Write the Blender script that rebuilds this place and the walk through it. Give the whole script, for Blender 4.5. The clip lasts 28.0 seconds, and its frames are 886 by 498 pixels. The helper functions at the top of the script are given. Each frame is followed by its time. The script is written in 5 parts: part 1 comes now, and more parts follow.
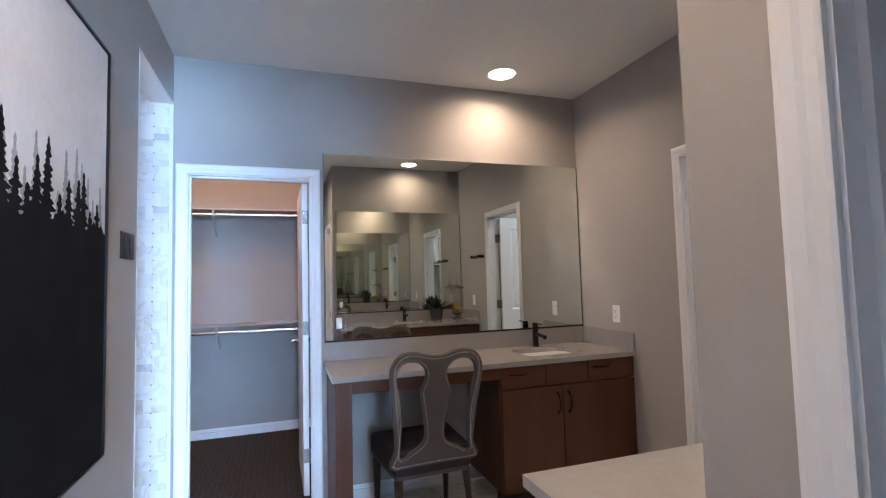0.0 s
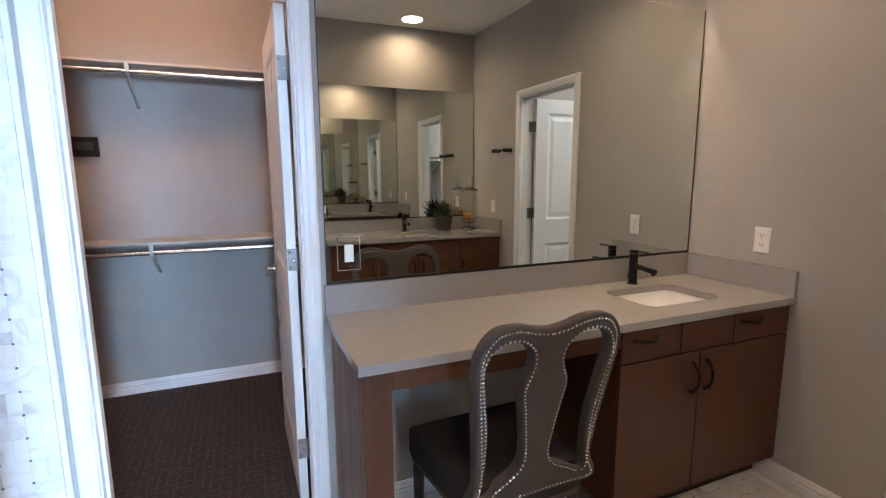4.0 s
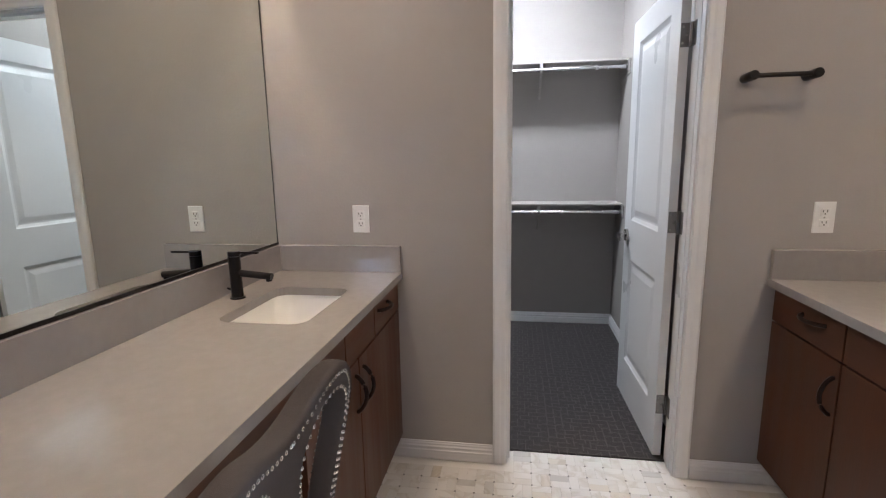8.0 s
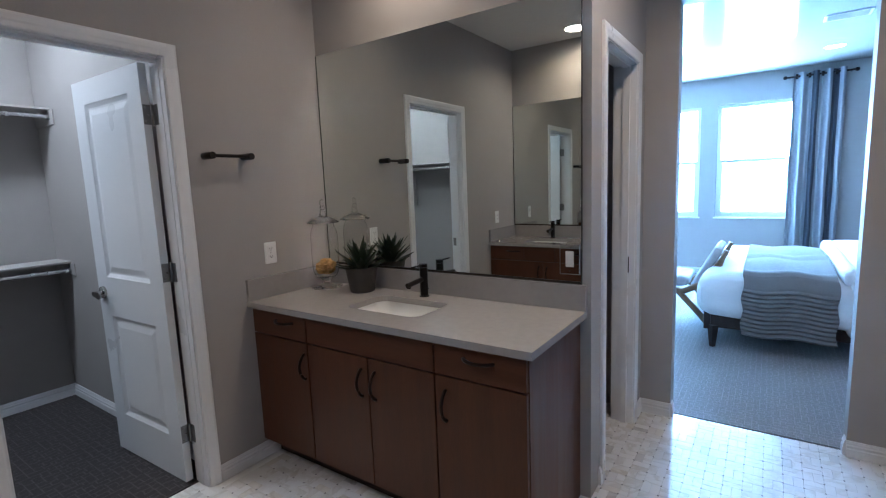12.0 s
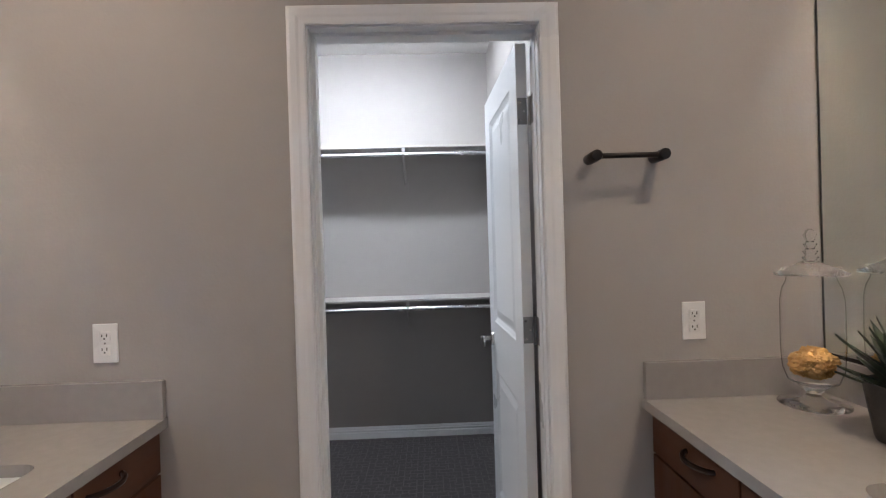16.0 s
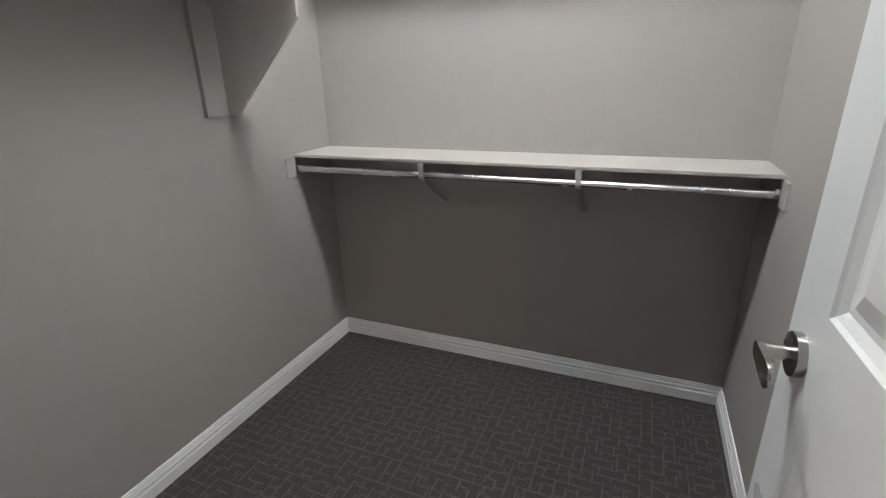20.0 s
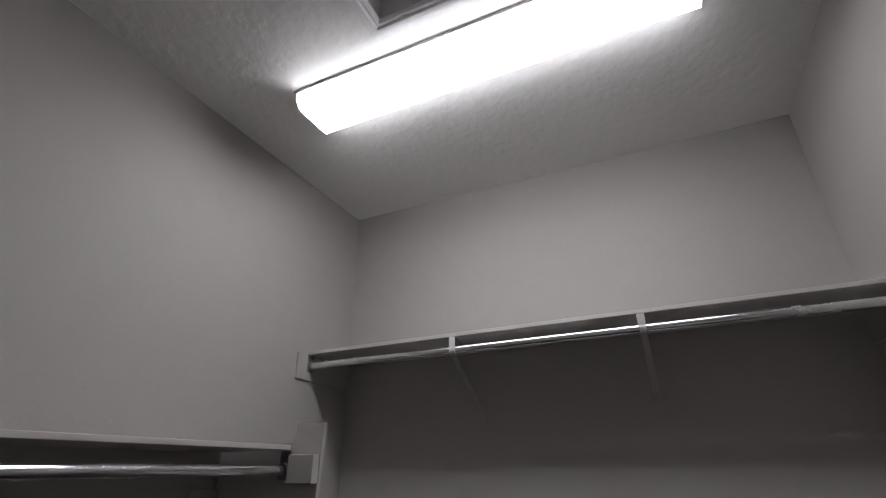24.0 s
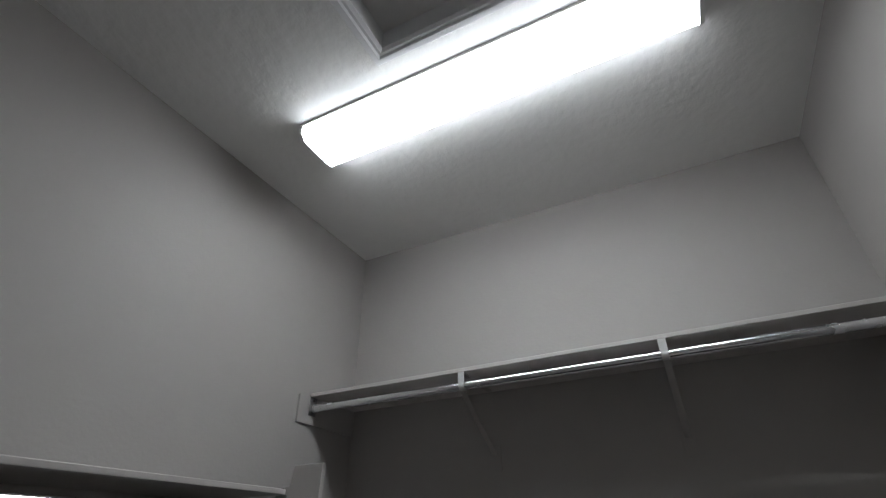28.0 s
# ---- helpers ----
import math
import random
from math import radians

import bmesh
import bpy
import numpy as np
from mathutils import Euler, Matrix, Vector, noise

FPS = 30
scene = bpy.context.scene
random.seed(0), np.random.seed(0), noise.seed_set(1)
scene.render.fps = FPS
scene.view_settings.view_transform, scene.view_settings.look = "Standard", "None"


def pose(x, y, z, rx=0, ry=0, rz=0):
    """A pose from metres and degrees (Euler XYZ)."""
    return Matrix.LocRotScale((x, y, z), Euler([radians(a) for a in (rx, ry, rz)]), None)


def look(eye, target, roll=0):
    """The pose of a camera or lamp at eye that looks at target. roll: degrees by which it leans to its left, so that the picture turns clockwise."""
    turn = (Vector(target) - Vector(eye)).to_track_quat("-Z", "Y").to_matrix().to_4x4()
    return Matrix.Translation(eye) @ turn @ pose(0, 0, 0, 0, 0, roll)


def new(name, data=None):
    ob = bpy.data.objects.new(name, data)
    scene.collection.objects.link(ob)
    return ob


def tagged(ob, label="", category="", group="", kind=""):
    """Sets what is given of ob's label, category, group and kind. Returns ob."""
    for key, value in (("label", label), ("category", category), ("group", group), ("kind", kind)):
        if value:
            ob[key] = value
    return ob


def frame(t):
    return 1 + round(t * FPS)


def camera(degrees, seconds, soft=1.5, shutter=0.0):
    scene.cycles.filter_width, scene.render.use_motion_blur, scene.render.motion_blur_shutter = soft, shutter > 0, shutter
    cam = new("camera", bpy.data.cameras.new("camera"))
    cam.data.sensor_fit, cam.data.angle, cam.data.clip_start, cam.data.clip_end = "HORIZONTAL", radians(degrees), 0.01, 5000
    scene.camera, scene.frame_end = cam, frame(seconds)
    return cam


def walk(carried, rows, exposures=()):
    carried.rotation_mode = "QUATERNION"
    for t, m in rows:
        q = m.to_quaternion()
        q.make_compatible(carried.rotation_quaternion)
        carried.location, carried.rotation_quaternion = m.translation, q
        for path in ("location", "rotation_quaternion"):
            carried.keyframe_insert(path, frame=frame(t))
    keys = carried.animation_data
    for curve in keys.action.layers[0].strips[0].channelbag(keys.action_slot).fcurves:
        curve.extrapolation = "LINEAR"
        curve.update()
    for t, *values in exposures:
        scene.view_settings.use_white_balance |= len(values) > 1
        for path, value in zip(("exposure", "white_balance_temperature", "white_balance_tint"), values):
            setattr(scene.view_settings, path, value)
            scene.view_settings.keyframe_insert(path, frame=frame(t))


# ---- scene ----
cam = camera(85.9, 28.0, 1.2)
PATH = [
    (0, (-2.161, -3.122, 1.371), (-1.523, -1.231, 1.494), -1.5),
    (0.5, (-2.199, -2.936, 1.413), (-1.61, -1.027, 1.509), -1.1),
    (1, (-2.187, -2.756, 1.407), (-1.496, -0.881, 1.498), -1.4),
    (1.5, (-2.124, -2.516, 1.415), (-1.406, -0.651, 1.507), -1.5),
    (2, (-2.112, -2.339, 1.405), (-1.396, -0.474, 1.501), -1.4),
    (2.5, (-2.189, -2.163, 1.411), (-1.466, -0.301, 1.512), -1.3),
    (4.5, (-2.19, -1.726, 1.386), (-1.375, 0.058, 0.993), -1.4),
    (5, (-2.084, -1.625, 1.363), (-1.114, 0.088, 1.012), -1.6),
    (5.5, (-2.071, -1.527, 1.34), (-0.988, 0.124, 1.026), -1.8),
    (6, (-2.084, -1.382, 1.338), (-0.815, 0.13, 1.016), -1.7),
    (6.5, (-2.052, -1.292, 1.331), (-0.568, 0.008, 1.003), -1.5),
    (7, (-1.96, -1.182, 1.299), (-0.284, -0.137, 0.98), -1.8),
    (7.5, (-1.903, -1.149, 1.328), (-0.095, -0.373, 0.971), -2.0),
    (8, (-1.95, -1.053, 1.325), (-0.006, -0.746, 0.972), -1.0),
    (8.5, (-1.944, -1.019, 1.331), (0.014, -1.225, 0.984), -0.3),
    (9, (-1.868, -1.009, 1.328), (0.016, -1.585, 0.98), -0.3),
    (9.5, (-1.84, -0.978, 1.337), (-0.097, -1.896, 0.994), -0.6),
    (10, (-1.876, -0.856, 1.344), (-0.315, -2.063, 1.017), -0.4),
    (10.5, (-1.966, -0.753, 1.386), (-0.612, -2.185, 1.045), -0.9),
    (11, (-2.063, -0.711, 1.403), (-0.847, -2.262, 1.063), -1.5),
    (11.5, (-2.17, -0.628, 1.417), (-1.021, -2.23, 1.082), -2.0),
    (13.5, (-2.248, -0.585, 1.454), (-1.133, -2.246, 1.477), -0.8),
    (14, (-2.111, -0.688, 1.446), (-0.796, -2.195, 1.464), -0.9),
    (14.5, (-2.008, -0.818, 1.426), (-0.423, -2.037, 1.44), -0.9),
    (15, (-1.932, -1.083, 1.39), (-0.101, -1.887, 1.401), -1.4),
    (15.5, (-1.748, -1.245, 1.367), (0.215, -1.631, 1.367), -1.7),
    (16, (-1.448, -1.362, 1.355), (0.552, -1.422, 1.346), -1.7),
    (16.5, (-1.144, -1.528, 1.345), (0.851, -1.4, 1.336), -1.9),
    (17, (-0.831, -1.591, 1.352), (1.143, -1.268, 1.353), -1.9),
    (17.5, (-0.528, -1.554, 1.38), (1.419, -1.097, 1.38), -1.6),
    (18, (-0.312, -1.515, 1.393), (1.619, -0.997, 1.38), -1.3),
    (18.5, (-0.139, -1.512, 1.377), (1.737, -0.82, 1.331), -1.4),
    (19, (-0.04, -1.49, 1.351), (1.76, -0.652, 1.115), -1.5),
    (19.5, (-0.003, -1.421, 1.316), (1.725, -0.655, 0.662), -1.6),
    (20, (0.014, -1.41, 1.312), (1.747, -0.677, 0.635), -1.5),
    (20.5, (0.007, -1.415, 1.35), (1.753, -0.678, 0.71), -1.5),
    (22.5, (0.148, -1.258, 1.483), (1.971, -0.448, 1.341), -1.3),
    (23, (0.21, -1.217, 1.535), (2.032, -0.407, 1.691), -1.1),
    (23.5, (0.233, -1.228, 1.576), (2.002, -0.446, 2.086), -0.9),
    (24, (0.237, -1.25, 1.607), (1.887, -0.496, 2.448), -0.6),
    (24.5, (0.234, -1.238, 1.622), (1.733, -0.561, 2.759), -0.8),
    (25, (0.231, -1.238, 1.628), (1.548, -0.631, 3.006), -0.7),
    (25.5, (0.228, -1.22, 1.629), (1.48, -0.649, 3.081), -1.3),
    (26, (0.221, -1.225, 1.636), (1.435, -0.655, 3.119), -1.0),
    (26.5, (0.224, -1.213, 1.615), (1.415, -0.651, 3.12), -0.8),
    (27, (0.213, -1.222, 1.594), (1.448, -0.634, 3.053), -0.5),
    (27.5, (0.226, -1.225, 1.559), (1.568, -0.582, 2.896), -0.5),
    (28, (0.329, -1.228, 1.543), (1.851, -0.48, 2.604), -0.9),
]
EXPOSURES = [
    (0, 0.13, 6300, 22), (1, 0.1, 6880, 24), (2.5, 0.13, 6960, 22), (5, 0.31, 6800, 21), (6, 0.37, 6410, 21), (7, 0.45, 6160, 20), (8, 0.35, 6060, 19), (9, 0.4, 5910, 18), (10, 0.5, 5760, 16), (11, -0.25, 5410, 16), (13.5, -0.2, 5660, 19), (14, -0.22, 5760, 20), (15, 0.47, 6060, 18), (15.5, 0.3, 6060, 18), (16, 0.25, 5960, 18),
    (17, -0.08, 5950, 16), (18, -0.35, 6240, 13), (19, -0.15, 6450, 11), (20, 0.45, 6580, 15), (20.5, 0.45, 6580, 15), (22.5, -0.2, 6700, 22), (23, -0.55, 6700, 22), (24, -1.43, 6500, 22), (28, -1.52, 6270, 15)]
walk(cam, [(t, look(eye, at, roll)) for t, eye, at, roll in PATH], EXPOSURES)

# ---- world and lights ----
scene.cycles.caustics_reflective = True
scene.cycles.sample_clamp_indirect, scene.cycles.blur_glossy = 0.0, 0.0
scene.cycles.max_bounces, scene.cycles.glossy_bounces, scene.cycles.diffuse_bounces = 16, 12, 2
world = bpy.data.worlds.new("sky")
scene.world = world
world.use_nodes = True
wn = world.node_tree
sky = wn.nodes.new("ShaderNodeTexSky")
sky.sky_type, sky.sun_disc = "NISHITA", False
sky.sun_elevation, sky.sun_rotation = radians(50), radians(60)
wn.nodes["Background"].inputs["Strength"].default_value = 0.1
wn.links.new(sky.outputs["Color"], wn.nodes["Background"].inputs["Color"])


def lamp(name, kind, energy, colour, m, **more):
    data = bpy.data.lights.new(name, kind)
    data.energy, data.color = energy, colour
    ob = new(name, data)
    ob.matrix_world = m
    for key, value in more.items():
        if key == "size":
            data.size = value
        elif key == "size_y":
            data.shape, data.size_y = "RECTANGLE", value
        elif key == "spot":
            data.spot_size = radians(value)
        elif key == "blend":
            data.spot_blend = value
        elif key == "radius":
            data.shadow_soft_size = value
        elif key == "spread":
            data.shape, data.spread = "DISK", radians(value)
        elif key == "fan":
            data.spread = radians(value)
        elif key == "angle":
            data.angle = radians(value)
    return ob


WARM, DAY = (1.0, 0.772, 0.50), (0.35, 0.67, 1.0)
CEIL = 2.74
lamp("sun", "SUN", 2.0, (1.0, 0.95, 0.88), look((0, 0, 20), (6, 12, 0)), angle=0.5)
# the third beam, over the passage, has no seen source; added to warm its walls
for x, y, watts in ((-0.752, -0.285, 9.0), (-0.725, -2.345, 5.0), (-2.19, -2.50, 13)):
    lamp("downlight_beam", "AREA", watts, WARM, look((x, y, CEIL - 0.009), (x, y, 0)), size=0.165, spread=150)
# daylight of the windows
lamp("window_daylight", "AREA", 230, DAY, look((-2.02, -8.505, 1.6), (-2.02, 0, 1.6)), size=0.85, size_y=1.5)
lamp("window_daylight", "AREA", 480, DAY, look((-0.92, -8.505, 1.6), (-0.92, 0, 1.6)), size=0.8, size_y=1.5)
# the closet's tubes, thrown downwards by the prismatic cover
for x in (1.178, 1.258):
    lamp("closet_tube", "AREA", 6.2, (0.905, 1.0, 0.965), look((x, -0.915, CEIL - 0.070), (x, -0.915, 0)), size=0.03, size_y=1.1, fan=176)
# no shower window is seen; this lamp is added to brighten the tiled wall
lamp("added_shower_daylight", "AREA", 11, (0.70, 0.78, 1.0), look((-4.17, -1.1, 1.9), (0, -1.1, 1.6)), size=1.0, size_y=0.7)
for x, y in ((-2.72, -7.4), (-2.69, -4.98), (-4.6, -7.4), (-4.6, -4.98)):
    lamp("downlight_beam", "AREA", 2, WARM, look((x, y, CEIL - 0.009), (x, y, 0)), size=0.13, spread=140)


# ---- materials ----
def mat(name, base, rough=0.5, metal=0.0, var=0.06, scale=3.0, bump=0.0, bscale=150.0, spec=0.5, stretch=(1, 1, 1), coat=0.0, rvar=0.08, bdist=0.002):
    m = bpy.data.materials.new(name)
    m.use_nodes = True
    nt = m.node_tree
    b = nt.nodes["Principled BSDF"]
    co = nt.nodes.new("ShaderNodeTexCoord")
    mp = nt.nodes.new("ShaderNodeMapping")
    mp.inputs["Scale"].default_value = stretch
    nt.links.new(co.outputs["Object"], mp.inputs["Vector"])
    n1 = nt.nodes.new("ShaderNodeTexNoise")
    n1.inputs["Scale"].default_value, n1.inputs["Detail"].default_value = scale, 5
    n2 = nt.nodes.new("ShaderNodeTexNoise")
    n2.inputs["Scale"].default_value, n2.inputs["Detail"].default_value = scale * 14, 3
    for n in (n1, n2):
        nt.links.new(mp.outputs["Vector"], n.inputs["Vector"])
    add = nt.nodes.new("ShaderNodeMath")
    add.operation = "MULTIPLY_ADD"
    nt.links.new(n2.outputs["Fac"], add.inputs[0])
    add.inputs[1].default_value = 0.5
    nt.links.new(n1.outputs["Fac"], add.inputs[2])
    ramp = nt.nodes.new("ShaderNodeMapRange")
    ramp.inputs["From Min"].default_value, ramp.inputs["From Max"].default_value = 0.45, 1.05
    ramp.inputs["To Min"].default_value, ramp.inputs["To Max"].default_value = 1 - var, 1 + var
    nt.links.new(add.outputs[0], ramp.inputs["Value"])
    mul = nt.nodes.new("ShaderNodeVectorMath")
    mul.operation = "MULTIPLY"
    mul.inputs[0].default_value = base
    nt.links.new(ramp.outputs["Result"], mul.inputs[1])
    nt.links.new(mul.outputs["Vector"], b.inputs["Base Color"])
    rr = nt.nodes.new("ShaderNodeMapRange")
    rr.inputs["From Min"].default_value, rr.inputs["From Max"].default_value = 0.3, 0.7
    rr.inputs["To Min"].default_value, rr.inputs["To Max"].default_value = max(0.02, rough - rvar), min(1, rough + rvar)
    nt.links.new(n1.outputs["Fac"], rr.inputs["Value"])
    nt.links.new(rr.outputs["Result"], b.inputs["Roughness"])
    b.inputs["Metallic"].default_value = metal
    b.inputs["Specular IOR Level"].default_value = spec
    b.inputs["Coat Weight"].default_value = coat
    b.inputs["Coat Roughness"].default_value = 0.15
    if bump:
        nb = nt.nodes.new("ShaderNodeTexNoise")
        nb.inputs["Scale"].default_value, nb.inputs["Detail"].default_value = bscale, 4
        nt.links.new(mp.outputs["Vector"], nb.inputs["Vector"])
        bp = nt.nodes.new("ShaderNodeBump")
        bp.inputs["Strength"].default_value, bp.inputs["Distance"].default_value = bump, bdist
        nt.links.new(nb.outputs["Fac"], bp.inputs["Height"])
        nt.links.new(bp.outputs["Normal"], b.inputs["Normal"])
    return m


def glow(name, colour, strength):
    m = bpy.data.materials.new(name)
    m.use_nodes = True
    b = m.node_tree.nodes["Principled BSDF"]
    b.inputs["Base Color"].default_value = (0.9, 0.9, 0.9, 1)
    b.inputs["Emission Color"].default_value = (*colour, 1)
    b.inputs["Emission Strength"].default_value = strength
    return m


def clear(name, colour=(1, 1, 1), rough=0.0, ior=1.45):
    m = bpy.data.materials.new(name)
    m.use_nodes = True
    b = m.node_tree.nodes["Principled BSDF"]
    b.inputs["Base Color"].default_value = (*colour, 1)
    b.inputs["Transmission Weight"].default_value, b.inputs["Roughness"].default_value, b.inputs["IOR"].default_value = 1.0, rough, ior
    return m


def wood(name, base, along=2, rough=0.42):
    stretch = [9.0, 9.0, 9.0]
    stretch[along] = 0.7
    m = mat(name, base, rough, var=0.22, scale=2.2, bump=0.08, bscale=40, stretch=tuple(stretch), coat=0.04, spec=0.35)
    return m


def marble(name):
    """White marble; each piece has its own tone, a few are grey and veined."""
    m = bpy.data.materials.new(name)
    m.use_nodes = True
    nt = m.node_tree
    b = nt.nodes["Principled BSDF"]
    info, geo, co = nt.nodes.new("ShaderNodeObjectInfo"), nt.nodes.new("ShaderNodeNewGeometry"), nt.nodes.new("ShaderNodeTexCoord")
    add = nt.nodes.new("ShaderNodeMath")
    nt.links.new(info.outputs["Random"], add.inputs[0])
    nt.links.new(geo.outputs["Random Per Island"], add.inputs[1])
    fr = nt.nodes.new("ShaderNodeMath")
    fr.operation = "FRACT"
    nt.links.new(add.outputs[0], fr.inputs[0])
    tone = nt.nodes.new("ShaderNodeValToRGB")
    e = tone.color_ramp.elements
    e[0].position, e[0].color = 0.0, (0.76, 0.75, 0.735, 1)
    e[1].position, e[1].color = 1.0, (0.54, 0.53, 0.52, 1)
    for p, c in ((0.70, (0.74, 0.73, 0.715)), (0.80, (0.70, 0.69, 0.675)), (0.87, (0.68, 0.64, 0.58)), (0.92, (0.69, 0.66, 0.61)), (0.94, (0.70, 0.69, 0.68)), (0.97, (0.64, 0.635, 0.63))):
        tone.color_ramp.elements.new(p).color = (*c, 1)
    nt.links.new(fr.outputs[0], tone.inputs["Fac"])
    n = nt.nodes.new("ShaderNodeTexNoise")
    n.inputs["Scale"].default_value, n.inputs["Detail"].default_value, n.inputs["Distortion"].default_value = 5, 6, 1.2
    shift = nt.nodes.new("ShaderNodeVectorMath")
    shift.operation = "MULTIPLY_ADD"
    nt.links.new(fr.outputs[0], shift.inputs[0])
    shift.inputs[1].default_value = (7.0, 5.0, 3.0)
    nt.links.new(geo.outputs["Position"], shift.inputs[2])
    nt.links.new(shift.outputs["Vector"], n.inputs["Vector"])
    vein = nt.nodes.new("ShaderNodeValToRGB")
    v = vein.color_ramp.elements
    v[0].position, v[0].color = 0.36, (1, 1, 1, 1)
    v[1].position, v[1].color = 0.50, (1, 1, 1, 1)
    k = vein.color_ramp.elements.new(0.41)
    k.color = (0.84, 0.82, 0.79, 1)
    nt.links.new(n.outputs["Fac"], vein.inputs["Fac"])
    mix = nt.nodes.new("ShaderNodeVectorMath")
    mix.operation = "MULTIPLY"
    nt.links.new(tone.outputs["Color"], mix.inputs[0])
    nt.links.new(vein.outputs["Color"], mix.inputs[1])
    nt.links.new(mix.outputs["Vector"], b.inputs["Base Color"])
    b.inputs["Roughness"].default_value = 0.16
    return m


def carpet(name, dark, light, cell=0.034):
    """Loop carpet with a pattern of linked rectangles, lighter on dark."""
    m = bpy.data.materials.new(name)
    m.use_nodes = True
    nt = m.node_tree
    b = nt.nodes["Principled BSDF"]
    co = nt.nodes.new("ShaderNodeTexCoord")
    facs = []
    for turn, shift, wide in ((0, 0.0, 1.0), (90, 0.013, 1.15)):
        mp = nt.nodes.new("ShaderNodeMapping")
        mp.inputs["Rotation"].default_value = (0, 0, radians(turn))
        mp.inputs["Location"].default_value = (shift, shift * 0.7, 0)
        nt.links.new(co.outputs["Object"], mp.inputs["Vector"])
        br = nt.nodes.new("ShaderNodeTexBrick")
        br.inputs["Scale"].default_value = 1.0
        br.inputs["Brick Width"].default_value, br.inputs["Row Height"].default_value = cell * 2.0 * wide, cell
        br.inputs["Mortar Size"].default_value, br.inputs["Mortar Smooth"].default_value = 0.0046, 0.8
        nt.links.new(mp.outputs["Vector"], br.inputs["Vector"])
        facs.append(br.outputs["Fac"])
    n = nt.nodes.new("ShaderNodeTexNoise")
    n.inputs["Scale"].default_value, n.inputs["Detail"].default_value = 16, 3
    nt.links.new(co.outputs["Object"], n.inputs["Vector"])
    gap = nt.nodes.new("ShaderNodeMapRange")
    gap.inputs["From Min"].default_value, gap.inputs["From Max"].default_value = 0.44, 0.54
    nt.links.new(n.outputs["Fac"], gap.inputs["Value"])
    sel = nt.nodes.new("ShaderNodeMix")
    nt.links.new(gap.outputs["Result"], sel.inputs[0])
    nt.links.new(facs[0], sel.inputs[2])
    nt.links.new(facs[1], sel.inputs[3])
    fine = nt.nodes.new("ShaderNodeTexNoise")
    fine.inputs["Scale"].default_value, fine.inputs["Detail"].default_value = 420, 2
    nt.links.new(co.outputs["Object"], fine.inputs["Vector"])
    mix = nt.nodes.new("ShaderNodeMix")
    mix.data_type = "RGBA"
    mix.inputs[6].default_value, mix.inputs[7].default_value = (*dark, 1), (*light, 1)
    nt.links.new(sel.outputs[0], mix.inputs[0])
    fr = nt.nodes.new("ShaderNodeMapRange")
    fr.inputs["To Min"].default_value, fr.inputs["To Max"].default_value = 0.55, 1.45
    nt.links.new(fine.outputs["Fac"], fr.inputs["Value"])
    mul = nt.nodes.new("ShaderNodeVectorMath")
    mul.operation = "MULTIPLY"
    nt.links.new(mix.outputs[2], mul.inputs[0])
    nt.links.new(fr.outputs["Result"], mul.inputs[1])
    nt.links.new(mul.outputs["Vector"], b.inputs["Base Color"])
    b.inputs["Roughness"].default_value, b.inputs["Specular IOR Level"].default_value = 0.95, 0.1
    hgt = nt.nodes.new("ShaderNodeMath")
    hgt.operation = "MULTIPLY_ADD"
    nt.links.new(sel.outputs[0], hgt.inputs[0])
    hgt.inputs[1].default_value = 0.8
    nt.links.new(fine.outputs["Fac"], hgt.inputs[2])
    bp = nt.nodes.new("ShaderNodeBump")
    bp.inputs["Strength"].default_value, bp.inputs["Distance"].default_value = 0.7, 0.004
    nt.links.new(hgt.outputs[0], bp.inputs["Height"])
    nt.links.new(bp.outputs["Normal"], b.inputs["Normal"])
    return m


PAINT = mat("greige_wall_paint", (0.376, 0.353, 0.335), 0.62, var=0.03, scale=0.8, bump=0.25, bscale=90, spec=0.3)
CEILING = mat("knockdown_ceiling_paint", (0.73, 0.72, 0.705), 0.75, var=0.03, scale=1.2, bump=0.9, bscale=30, spec=0.2, bdist=0.0035)
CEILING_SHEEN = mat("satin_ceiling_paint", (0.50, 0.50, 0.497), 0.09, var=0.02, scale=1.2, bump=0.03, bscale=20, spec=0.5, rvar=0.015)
TRIM = mat("white_trim_paint", (0.76, 0.76, 0.77), 0.32, var=0.02, scale=2.0, bump=0.03, bscale=60)
DOOR = mat("white_door_paint", (0.74, 0.75, 0.76), 0.34, var=0.02, scale=2.5, bump=0.10, bscale=120)
SHELF = mat("painted_shelf_board", (0.46, 0.43, 0.41), 0.5, var=0.03, scale=3, bump=0.06, bscale=80)
QUARTZ = mat("light_grey_quartz", (0.323, 0.305, 0.301), 0.045, var=0.05, scale=30, bump=0.0, spec=0.55, rvar=0.012)
WOOD_V, WOOD_X = wood("stained_wood_upright", (0.080, 0.0282, 0.0126), 2), wood("stained_wood_level", (0.080, 0.0282, 0.0126), 0)
# shade of the front gaps and toe spaces, put in as a dark colour
CABINET_SHADE = mat("painted_cabinet_shade", (0.035, 0.016, 0.010), 0.7)
ESPRESSO = wood("espresso_wood", (0.028, 0.020, 0.018), 2, 0.4)
BLACK = mat("matt_black_metal", (0.018, 0.015, 0.014), 0.38, metal=0.6, var=0.1, scale=20)
BRONZE = mat("dark_bronze_pull", (0.035, 0.022, 0.018), 0.36, metal=0.8, var=0.1, scale=25)
CHROME = mat("chrome_rod", (0.76, 0.76, 0.78), 0.21, metal=1.0, var=0.02, scale=12)
NICKEL = mat("satin_nickel", (0.40, 0.385, 0.365), 0.22, metal=1.0, var=0.05, scale=30)
